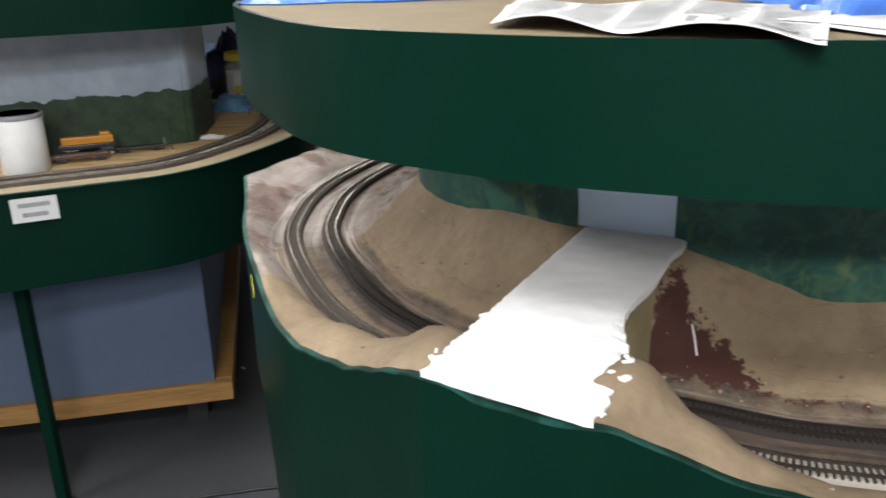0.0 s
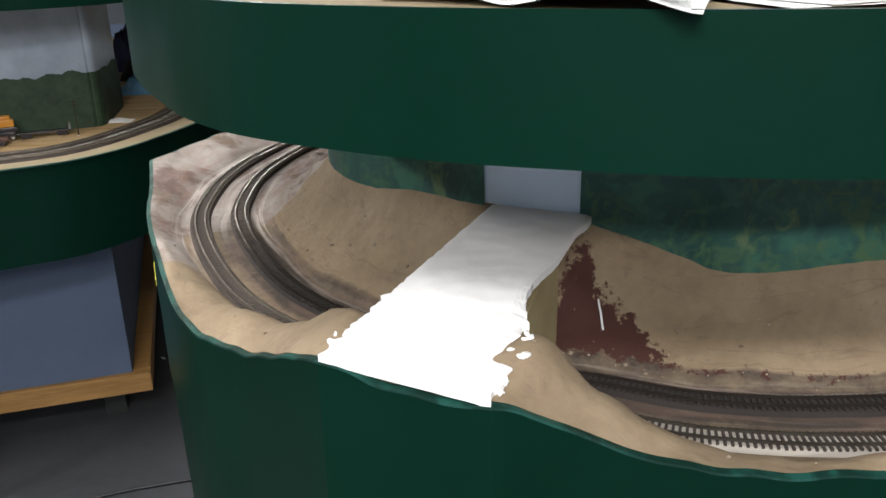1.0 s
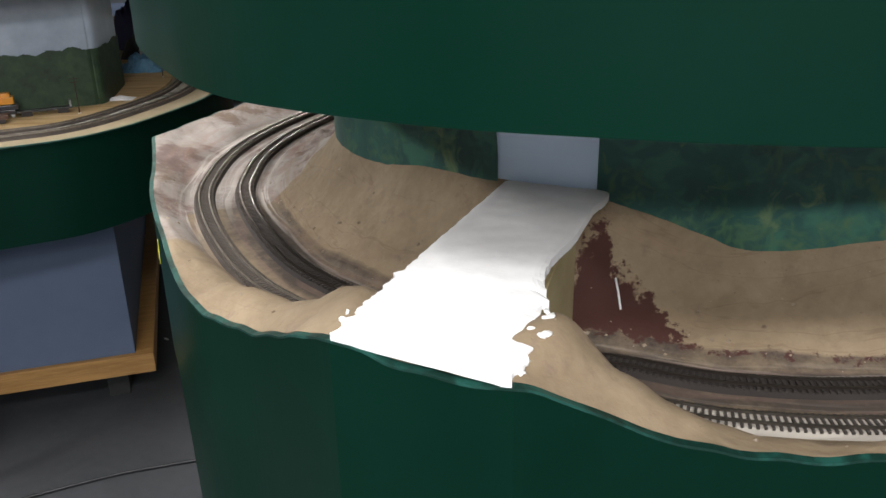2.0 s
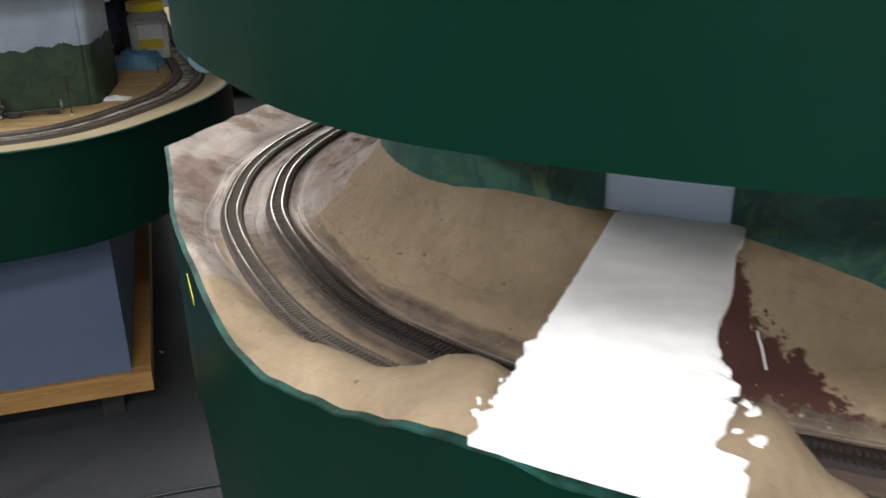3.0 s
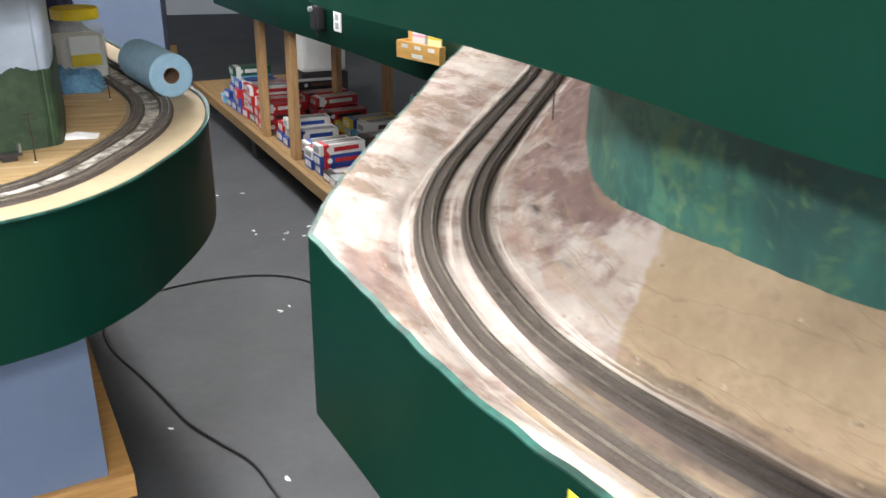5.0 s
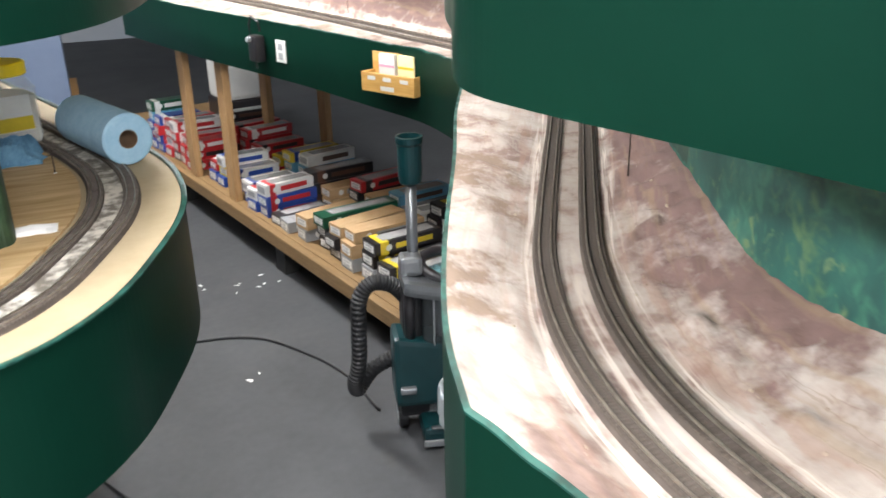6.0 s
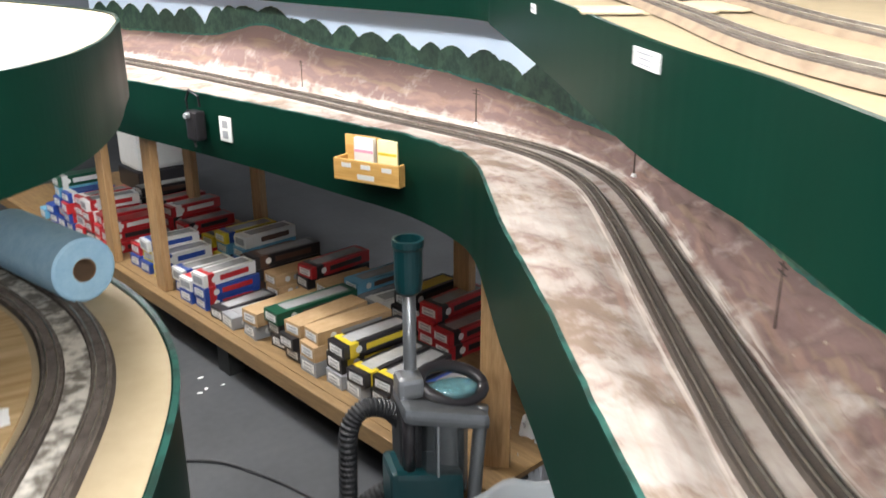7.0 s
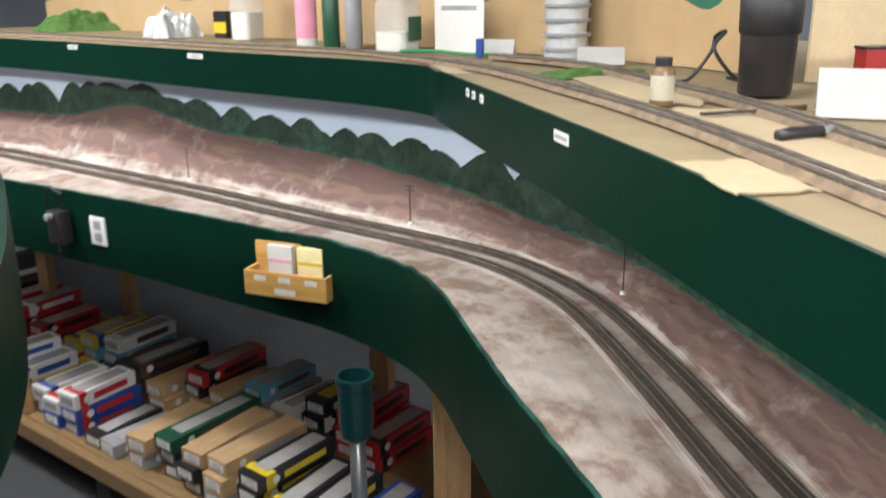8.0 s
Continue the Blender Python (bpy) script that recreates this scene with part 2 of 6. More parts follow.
def box(bm, size, m=Matrix(), bevel=0.0):
    got = bmesh.ops.create_cube(bm, size=1, matrix=m @ Matrix.Diagonal((*size, 1)))
    if bevel:
        edges = list({e for v in got["verts"] for e in v.link_edges})
        bmesh.ops.bevel(bm, geom=edges, offset=bevel, segments=2, affect="EDGES", profile=0.6)
    return bm


def boxes(*items, bevel=0.0):
    """A bmesh of boxes given as (centre, size)."""
    bm = bmesh.new()
    for c, s in items:
        box(bm, s, Matrix.Translation(c), bevel)
    return bm


def lathe(bm, profile, m=Matrix(), n=28):
    """Turns (radius, height) pairs about z."""
    rings = []
    for r, z in profile:
        rings.append([bm.verts.new(m @ Vector((r * math.cos(2 * math.pi * k / n), r * math.sin(2 * math.pi * k / n), z))) for k in range(n)])
    for a, b in zip(rings, rings[1:]):
        for k in range(n):
            bm.faces.new((a[k], a[(k + 1) % n], b[(k + 1) % n], b[k]))
    for ring, turn in ((rings[0], -1), (rings[-1], 1)):
        bm.faces.new(ring[::turn])
    return bm


def tube(bm, pts, radius, n=10):
    """A round tube along points."""
    pts = [Vector(p) for p in pts]
    rings = []
    for k, p in enumerate(pts):
        way = (pts[min(k + 1, len(pts) - 1)] - pts[max(k - 1, 0)]).normalized()
        side = way.cross(Vector((0, 0, 1)))
        side = side.normalized() if side.length > 1e-4 else Vector((1, 0, 0))
        up = side.cross(way)
        wide = radius[k] if isinstance(radius, list) else radius
        rings.append([bm.verts.new(p + wide * (math.cos(a) * side + math.sin(a) * up)) for a in [2 * math.pi * j / n for j in range(n)]])
    for a, b in zip(rings, rings[1:]):
        for j in range(n):
            bm.faces.new((a[j], a[(j + 1) % n], b[(j + 1) % n], b[j]))
    bm.faces.new(rings[0][::-1])
    bm.faces.new(rings[-1])
    return bm


def spline(rows, per=12, corners=()):
    """A smooth curve through rows of numbers, the same number of samples between each two. corners: rows where it may break."""
    p = np.array(rows, float)
    out = []
    for i in range(len(p) - 1):
        a, b = p[i], p[i + 1]
        ta = (b - a) if i == 0 or i in corners else 0.5 * (b - p[i - 1])
        tb = (b - a) if i + 2 == len(p) or i + 1 in corners else 0.5 * (p[i + 2] - a)
        for k in range(per):
            t = k / per
            out.append((2 * t**3 - 3 * t**2 + 1) * a + (t**3 - 2 * t**2 + t) * ta + (3 * t**2 - 2 * t**3) * b + (t**3 - t**2) * tb)
    out.append(p[-1])
    return np.array(out)


def normals2(p):
    """Unit normals of a plan curve, to the right of its way."""
    d = np.gradient(p[:, :2], axis=0)
    d /= np.linalg.norm(d, axis=1)[:, None] + 1e-12
    return np.stack([d[:, 1], -d[:, 0]], 1)


def sweep(name, path, profile, material, parent=None, label="", closed=True, smooth=False):
    """Sweeps a profile of (aside, up) along a path of x, y, z."""
    path = np.array(path, float)
    nr = normals2(path)
    m = len(profile)
    verts = [(x + nx * u, y + ny * u, z + w) for (x, y, z), (nx, ny) in zip(path, nr) for u, w in profile]
    faces = []
    for i in range(len(path) - 1):
        for j in range(m if closed else m - 1):
            k = (j + 1) % m
            faces.append((i * m + j, (i + 1) * m + j, (i + 1) * m + k, i * m + k))
    if closed:
        faces += [tuple(range(m))[::-1], tuple((len(path) - 1) * m + j for j in range(m))]
    return mesh_ob(name, verts, faces, material, parent, label, smooth)


def strip_wall(name, path, low, high, thick, material, parent=None, label="", smooth=True):
    """A standing sheet along a plan curve; low and high are numbers or arrays."""
    path = np.array(path, float)[:, :2]
    n = len(path)
    nr = normals2(path)
    low, high = np.broadcast_to(low, n), np.broadcast_to(high, n)
    verts, faces = [], []
    for (x, y), (a, b), lo, hi in zip(path, nr, low, high):
        verts += [(x, y, lo), (x, y, hi), (x + a * thick, y + b * thick, hi), (x + a * thick, y + b * thick, lo)]
    for i in range(n - 1):
        for j in range(4):
            k = (j + 1) % 4
            faces.append((4 * i + j, 4 * i + k, 4 * i + 4 + k, 4 * i + 4 + j))
    faces += [(0, 3, 2, 1), tuple(4 * (n - 1) + j for j in range(4))]
    ob = mesh_ob(name, verts, faces, material, parent, label)
    return ob


def slab(name, outline, low, high, material, parent=None, label=""):
    """A flat board from a plan outline; high may be an array, one for each corner."""
    n = len(outline)
    high = np.broadcast_to(high, n)
    low = np.broadcast_to(low, n)
    bm = bmesh.new()
    top = [bm.verts.new((x, y, z)) for (x, y), z in zip(outline, high)]
    bot = [bm.verts.new((x, y, z)) for (x, y), z in zip(outline, low)]
    t, b = bm.faces.new(top), bm.faces.new(bot[::-1])
    for i in range(n):
        bm.faces.new((top[i], bot[i], bot[(i + 1) % n], top[(i + 1) % n]))
    bmesh.ops.triangulate(bm, faces=[t, b])
    bmesh.ops.recalc_face_normals(bm, faces=bm.faces)
    return part(name, bm, material, parent, label)


def empty(name, place=(0, 0, 0), rz=0.0):
    ob = new(name)
    ob.matrix_basis = pose(*place, 0, 0, rz)
    return ob


def step01(x):
    x = np.clip(x, 0, 1)
    return x * x * (3 - 2 * x)


# ---------------------------------------------------------------- the room
floor = mesh_ob("floor", [(-6, -4, 0), (6, -4, 0), (6, 13, 0), (-6, 13, 0)], [(0, 1, 2, 3)], CONCRETE)
tagged(floor, "worn grey concrete floor with scuffs", "floor", kind="structure")
WALLPAINT = mat("wall_paint", (0.42, 0.46, 0.51), (0.48, 0.52, 0.57), 3, 0.8, 0.03, spread=0.9)
for nm, a, b in (("wall_south", (-6, -4), (6, -4)), ("wall_east", (6, -4), (6, 13)), ("wall_north", (6, 13), (-6, 13)), ("wall_west", (-6, 13), (-6, -4))):
    w = strip_wall(nm, [a, b], -0.05, 2.9, 0.12, WALLPAINT)
    tagged(w, "plain pale grey-blue painted room wall", "wall", kind="structure")
ceiling = mesh_ob("ceiling", [(-6.1, -4.1, 2.85), (6.1, -4.1, 2.85), (6.1, 13.1, 2.85), (-6.1, 13.1, 2.85)], [(3, 2, 1, 0)], WHITE)
tagged(ceiling, "plain white ceiling", "ceiling", kind="structure")

LAMP = bpy.data.materials.new("lamp_tube")
LAMP.use_nodes = True
LAMP.node_tree.nodes["Principled BSDF"].inputs["Emission Color"].default_value = (0.94, 0.97, 1, 1)
LAMP.node_tree.nodes["Principled BSDF"].inputs["Emission Strength"].default_value = 6
# out of view, placed and powered to suit the lighting of the decks
for lx, ly, watts, turn in LAMPS:
    th = empty("ceiling_light", (lx, ly, 2.85), turn)
    part("housing", boxes(((0, 0, -0.03), (0.32, 1.25, 0.06)), bevel=0.008), WHITE, th)
    part("diffuser", boxes(((0, 0, -0.066), (0.28, 1.2, 0.012))), LAMP, th)
    tagged(th, "unseen white fluorescent ceiling light with a glowing diffuser", "ceiling light", "ceiling lights")
    ld = bpy.data.lights.new("lamp_light", "AREA")
    ld.shape, ld.size, ld.size_y, ld.energy, ld.color = "RECTANGLE", 0.28, 1.2, watts, (0.97, 0.968, 0.98)
    lo = new("lamp_light", ld)
    lo.matrix_basis = pose(lx, ly, 2.765, 0, 0, turn)


# ---------------------------------------------------------------- plan of the main benchwork
# Rows match one another: middle between the two tracks, aisle rim, backdrop.
ROUTE = [(1.3, 0.91), (0.9, 0.87), (0.55, 0.862), (0.38, 0.885), (0.27, 0.935), (0.17, 0.98), (0.05, 1.07), (-0.06, 1.18), (-0.13, 1.285),
         (-0.195, 1.44), (-0.235, 1.58), (-0.245, 1.69), (-0.237, 1.845), (-0.195, 2.01), (-0.115, 2.19), (-0.005, 2.375), (0.13, 2.59),
         (0.315, 2.885), (0.45, 3.13), (0.505, 3.32), (0.515, 3.5), (0.48, 3.75), (0.41, 4.1), (0.31, 4.65), (0.1, 5.6), (-0.15, 6.6)]
RIM = [(1.3, 0.75, 1.165), (0.9, 0.755, 1.165), (0.55, 0.755, 1.163), (0.35, 0.765, 1.168), (0.225, 0.762, 1.21), (0.137, 0.742, 1.264),
       (-0.002, 0.83, 1.264), (-0.1, 0.995, 1.187), (-0.195, 1.13, 1.167), (-0.285, 1.37, 1.163), (-0.343, 1.55, 1.165), (-0.378, 1.71, 1.168),
       (-0.418, 1.872, 1.178), (-0.372, 2.02, 1.172), (-0.305, 2.18, 1.168), (-0.215, 2.37, 1.168), (-0.085, 2.63, 1.168), (0.06, 2.94, 1.168),
       (0.19, 3.19, 1.168), (0.29, 3.39, 1.168), (0.34, 3.56, 1.16), (0.345, 3.82, 1.152), (0.275, 4.12, 1.148), (0.135, 4.67, 1.145),
       (-0.12, 5.5, 1.145), (-0.38, 6.5, 1.145)]
WALL = [(1.3, 1.08, 1.25), (0.9, 1.04, 1.25), (0.611, 1.027, 1.246), (0.467, 1.058, 1.227), (0.4, 1.09, 1.24), (0.297, 1.129, 1.272),
        (0.195, 1.185, 1.277), (0.1, 1.3, 1.266), (0.03, 1.39, 1.249), (-0.02, 1.47, 1.254), (-0.04, 1.58, 1.247), (-0.04, 1.7, 1.228),
        (-0.02, 1.83, 1.203), (0.02, 1.98, 1.187), (0.08, 2.13, 1.2), (0.15, 2.27, 1.203), (0.27, 2.48, 1.19), (0.45, 2.77, 1.18),
        (0.59, 3.03, 1.185), (0.66, 3.25, 1.195), (0.67, 3.5, 1.21), (0.63, 3.78, 1.246), (0.57, 4.15, 1.272), (0.47, 4.7, 1.285),
        (0.27, 5.65, 1.268), (0, 6.7, 1.24)]
PER = 16
CORNER = 12
NROW = len(ROUTE)
route = spline(ROUTE, PER)
rim = spline(RIM, PER, (5, 6, CORNER))
wall = spline(WALL, PER)
wall[:, 2] += 0.066 * np.exp(-(((wall[:, 1] - 5.1) / 0.27) ** 2)) + 0.016 * np.clip((wall[:, 1] - 3.3) / 0.5, 0, 1)
station = np.linspace(0, NROW - 1, len(route))
# a slow climb of the track, and the height of the upper deck
ztrack = 1.14 + 0.016 * step01((station - 14) / 6)
FASCIA_LOW = 0.912


def deck_top(y):
    return 1.557 + 0.02 * step01((np.asarray(y) - 1.7) / 1.0)


UPPER = [(1.3, 0.66), (0.9, 0.66), (0.6, 0.66), (0.38, 0.665), (0.27, 0.685), (0.165, 0.72), (0.09, 0.752), (0.005, 0.805), (-0.06, 0.858),
         (-0.11, 0.925), (-0.15, 1.005), (-0.2, 1.12), (-0.242, 1.25), (-0.266, 1.4), (-0.3, 1.55), (-0.343, 1.7), (-0.384, 1.82), (-0.4, 1.905),
         (-0.375, 1.985), (-0.31, 2.12), (-0.22, 2.348), (0.06, 2.871), (0.36, 3.43), (0.43, 3.58), (0.42, 3.85), (0.32, 4.4), (0.2, 5.2),
         (0.05, 5.9), (-0.1, 6.6)]
upper = spline(UPPER, 10)


# ---------------------------------------------------------------- lower deck: scenery, fascia, frame
def scenery():
    """Sculpted plaster between rim, track bed and backdrop."""
    NL, NM, NR = 14, 6, 20
    kr = np.interp(station, [0, 3, 4, 8, 9, 25], [2.6, 2.6, 3.4, 3.0, 1.2, 1.2])
    kw = np.interp(station, [0, 3, 5, 9, 12, 15, 17, 25], [1.5, 1.5, 1.6, 1.7, 1.5, 1.1, 0.8, 0.7])
    verts, wash, rock, grime_shade, speck, paint, streak = [], [], [], [], [], [], []
    brush, pale, crack, run, aside, patch, dry = [], [], [], [], [], [], []
    way = np.concatenate([[0], np.cumsum(np.hypot(*np.diff(route[:, :2], axis=0).T))])
    cols = NL + NM + NR + 1
    for i in range(len(route)):
        M, R, W, zt, s = Vector(route[i]), Vector(rim[i][:2]), Vector(wall[i][:2]), ztrack[i] - 0.004, station[i]
        L = M + (R - M) * (0.064 / (R - M).length)
        E = M + (W - M) * (0.064 / (W - M).length)
        for j in range(cols):
            if j < NL:
                f = j / NL
                p = R.lerp(L, f)
                z = zt + (rim[i][2] - zt) * (1 - f ** kr[i])
                z += 0.016 * math.sin(math.pi * f) * float(step01(1 - abs(s - 7.4) / 1.6)) + 0.022 * math.sin(math.pi * f) * float(step01(1 - abs(s - 4.3) / 1.2))
                z -= 0.012 * float(step01(1 - abs(s - 5.5) / 0.75))
                z += 0.05 * f * math.sin(math.pi * f) * float(step01(1 - abs(s - 4.55) / 0.6)) + 0.068 * f * f * math.sin(math.pi * f ** 1.4) * float(step01(1 - abs(s - 6.02) / 0.66))
                loose = min(1, 3 * (1 - f)) * min(1, 0.15 + 4 * f)
                red = 0.0
            elif j <= NL + NM:
                f = (j - NL) / NM
                p = L.lerp(E, f)
                z = zt
                loose, red = 0.0, 0.0
            else:
                f = (j - NL - NM) / NR
                p = E.lerp(W, f)
                z = zt + (wall[i][2] - zt) * f ** kw[i]
                loose = min(1, 4 * f) * min(1, 0.3 + 2 * (1 - f))
                red = f
            q = Vector((p.x, p.y, 0))
            far = float(step01((s - 9) / 3))
            z += loose * (0.010 * noise.noise(q * 9) + (0.004 + 0.003 * far) * noise.noise(q * 31) + (0.0016 + 0.0016 * (j > NL)) * noise.noise(q * 80) + 0.0035 * (j > NL + NM) * abs(noise.noise(Vector((q.x * 22, q.y * 22, z * 60)))))
            if j > NL + NM:
                z += far * loose * (0.010 * abs(noise.noise(q * 26)) + 0.006 * noise.noise(q * 55))
            if j == 0:
                z += 0.004 * noise.noise(q * 22)
            verts.append((p.x, p.y, z))
            # pink wash on the end of the benchwork and beyond, its border slanting up the bank
            ws = s + (0.9 if j < NL else -1.1 * red)
            wash.append(float(np.clip((ws - 9.1) / 1.2, 0, 1)))
            r = 1.05 * red * float(step01((s - 10.5) / 2.5)) * (1 - 0.45 * float(step01((s - 16) / 3))) + 0.5 * min(1, 5 * red) * float(step01((s - 14.5) / 3))
            rock.append(r)
            # grime and painted shadow beside the rails, stone specks, dark paint by the bridge
            dark_tone = 0.0
            if NL - 3 <= j <= NL + NM + 4:
                dark_tone = (0.8 if j > NL + 2 else 0.4) * float(step01((11.5 - s) / 2.5))
                if j < NL or j > NL + NM:
                    dark_tone *= 0.75
            grime_shade.append(dark_tone + 0.14 * min(1, 4 * red) * float(step01((9 - s) / 2)))
            streak.append(0.2 * min(1, 3 * red) * float(step01((11 - s) / 2)) + (0.08 if j < NL else 0.0))
            run.append(way[i])
            aside.append((p - M).length * (-1 if j < NL + NM // 2 else 1))
            pink = float(step01((s - 8.6) / 1.5))
            patch.append(0.47 * pink if j < NL else 0.0)
            dry.append(0.47 * pink * min(1, 3 * red))
            near_track = max(0, 1 - abs(abs(aside[-1]) - 0.066) / 0.014) + 0.8 * max(0, 1 - abs(aside[-1]) / 0.016)
            pale.append(min(1, near_track) * (0.25 + 0.6 * pink))
            brush.append(0.55 * pink * max(0, 1 - abs(abs(aside[-1]) - 0.09) / 0.06) + 0.25 * (1 - pink) * (0 if abs(aside[-1]) > 0.09 else 1))
            crack.append(0.5 * float(step01((abs(aside[-1]) - 0.07) / 0.03)) * (0.8 if j > NL else 0.35))
            speck.append(0.09 * min(1, 3 * red) * float(step01((11 - s) / 2)) + (0.03 if j < NL else 0.0))
            pv = -0.3
            if j > NL + NM:
                # a strip up to the deck and a wedge along the foot of the bank
                edge = float(np.interp(s, [3.4, 3.8, 4.12, 4.4, 4.72, 4.8, 4.9, 5.12], [0.2, 0.33, 0.5, 0.6, 0.68, 0.8, 0.9, 0.98]))
                pv = min(edge - red, 1.2 * (red - 0.17), 0.7 * (5.03 - s))
                pv = max(pv, 0.06 - abs(s - 5.93) * 0.9 - 0.35 * max(0, abs(red - 0.72) - 0.15))
            paint.append(0.27 + 1.3 * min(0.4, max(-0.3, pv)))
    faces = [(i * cols + j, (i + 1) * cols + j, (i + 1) * cols + j + 1, i * cols + j + 1) for i in range(len(route) - 1) for j in range(cols - 1)]
    ob = mesh_ob("scenery", verts, [f[::-1] for f in faces], SCENERY, smooth=True)
    for key, vals in (("wash", wash), ("rock", rock), ("grime_shade", grime_shade), ("speck", speck), ("streak", streak), ("paint", paint), ("brush", brush), ("pale", pale), ("crack", crack), ("patch", patch), ("dry", dry), ("run", run), ("aside", aside)):
        ob.data.attributes.new(key, "FLOAT", "POINT").data.foreach_set("value", vals)
    rimline = np.array([verts[i * cols] for i in range(len(route))])
    return ob, rimline


ground, rimline = scenery()
tagged(ground, "sculpted plaster hills painted tan and dusty pink along the track", "model scenery", kind="structure")

fascia = strip_wall("fascia", rimline, FASCIA_LOW - 0.32 * step01((9.35 - station) / 1.2) + 0.022 * step01(1 - abs(station - 17) / 4), rimline[:, 2] - 0.002, -0.006, GREEN)
tagged(fascia, "dark green painted hardboard fascia of the lower deck", "fascia", kind="structure")
edge_path = rimline.copy()
edge_path[:, 2] -= 0.006 
lip = sweep("trim", edge_path, [(-0.0068, 0.002), (-0.0068, 0.0046), (0.0005, 0.0056), (0.0005, 0.002)], EDGE)
tagged(lip, "thin lighter green painted top edge of the fascia", "trim", kind="structure")

inner = rimline[:, :2] + normals2(rimline) * 0.004
outline = [tuple(p) for p in inner[::4]] + [(1.5, 6.6), (1.5, 0.75)]
frame_board = slab("deck_board", outline, 1.02, 1.045, PINE_X)
tagged(frame_board, "hidden plywood base of the lower deck", "deck", kind="structure")


LEAF_MID = mat("painted_near_trees", (0.012, 0.042, 0.028), (0.035, 0.09, 0.048), 18, 0.65, 0.05, fine=3, spread=0.5)


def backdrop():
    """Painted backdrop behind the lower deck, with the trees on it as thin painted shapes."""
    hi = deck_top(wall[:, 1]) - 0.11
    sky = strip_wall("backdrop", wall, 1.03, hi + 0.05, 0.004, SKY)
    tagged(sky, "curved backdrop painted with blue sky", "backdrop", kind="structure")
    nr = normals2(wall)

    def painted(name, a, b, top, depth, material, label):
        pick = [k for k in range(len(wall)) if a <= station[k] <= b]
        fine = np.linspace(pick[0], pick[-1], (len(pick) - 1) * 10 + 1)
        xs, ys, zs = (np.interp(fine, range(len(wall)), wall[:, c]) for c in range(3))
        nx, ny = (np.interp(fine, range(len(wall)), nr[:, c]) for c in range(2))
        hh = np.interp(fine, range(len(wall)), hi)
        st = np.interp(fine, range(len(wall)), station)
        way = np.concatenate([[0], np.cumsum(np.hypot(np.diff(xs), np.diff(ys)))])
        verts, faces = [], []
        for k in range(len(fine)):
            t = top(way[k], st[k], zs[k], hh[k])
            x, y = xs[k] - nx[k] * depth, ys[k] - ny[k] * depth
            verts += [(x, y, 1.1), (x, y, t)]
            if k:
                faces.append((2 * k - 2, 2 * k, 2 * k + 1, 2 * k - 1))
        ob = mesh_ob(name, verts, faces, material)
        tagged(ob, label, "painted trees", kind="structure")

    def crowns(w, wide, tall, seed):
        """An uneven row of rounded crowns."""
        best = 0.0
        for k in range(int(w / wide) - 2, int(w / wide) + 3):
            rnd = random.Random(k * 7 + seed)
            c, r, h = (k + rnd.uniform(0.1, 0.9)) * wide, wide * rnd.uniform(0.5, 1.3), tall * rnd.uniform(0.45, 1.0)
            d = abs(w - c) / r
            if d < 1:
                best = max(best, h * (1 - 0.75 * d ** 2.0))
        return best + 0.0035 * noise.noise(Vector((w * 120, seed, 0))) + 0.002 * noise.noise(Vector((w * 300, seed, 3)))

    painted("backdrop_forest", 0, 5.08, lambda w, s, z, h: h + 0.04 if s < 4.95 else z - 0.02 + (h + 0.06 - z) * max(0, 1 - (s - 4.95) / 0.13) ** 0.35 , 0.002, LEAF, "dense dark green forest painted on the backdrop")
    painted("backdrop_forest", 6.12, 15.2, lambda w, s, z, h: h + 0.04 if s > 6.35 else z - 0.02 + (h + 0.03 - z) * ((s - 6.12) / 0.23) ** 0.4, 0.002, LEAF, "dark green forest painted on the curved backdrop")
    painted("backdrop_trees", 15.1, 25, lambda w, s, z, h: z + 0.012 + crowns(w, 0.09, 0.05, 17), 0.0012, LEAF_MID, "low row of darker painted trees on the backdrop")
    # single painted crowns, each its own shape
    run_w = np.concatenate([[0], np.cumsum(np.hypot(*np.diff(wall[:, :2], axis=0).T))])
    rnd = random.Random(21)
    w = float(np.interp(15.3, station, run_w))
    k = 0
    while w < run_w[-1] - 0.1:
        y = float(np.interp(w, run_w, wall[:, 1]))
        tall = float(np.interp(y, [2.4, 2.9, 3.25, 3.6, 3.85, 4.1, 4.4, 4.62, 4.85, 5.08, 5.3, 5.6, 6.5], [1.265, 1.29, 1.322, 1.345, 1.352, 1.378, 1.382, 1.402, 1.402, 1.438, 1.415, 1.395, 1.39])) + rnd.uniform(-0.008, 0.016)
        half = rnd.uniform(0.075, 0.125) * (1 + 0.25 * (y > 4.3))
        verts, faces = [], []
        tip = rnd.uniform(-0.25, 0.25)
        for q in range(41):
            d = -1 + q / 20
            wq = w + d * half
            x0, y0, z0, nx, ny = (float(np.interp(wq, run_w, c)) for c in (wall[:, 0], wall[:, 1], wall[:, 2], nr[:, 0], nr[:, 1]))
            e = abs(d - tip) / (1 + abs(tip))
            t = z0 + 0.02 + (tall - z0 - 0.02) * (1 - e ** 1.7) + 0.004 * noise.noise(Vector((wq * 70, k, 0))) + 0.003 * noise.noise(Vector((wq * 190, k, 2)))
            off = 0.0016 + 0.0004 * (k % 3)
            verts += [(x0 - nx * off, y0 - ny * off, 1.1), (x0 - nx * off, y0 - ny * off, t)]
            if q:
                faces.append((2 * q - 2, 2 * q, 2 * q + 1, 2 * q - 1))
        mesh_ob("painted_tree", verts, faces, LEAF_FAR, sky)
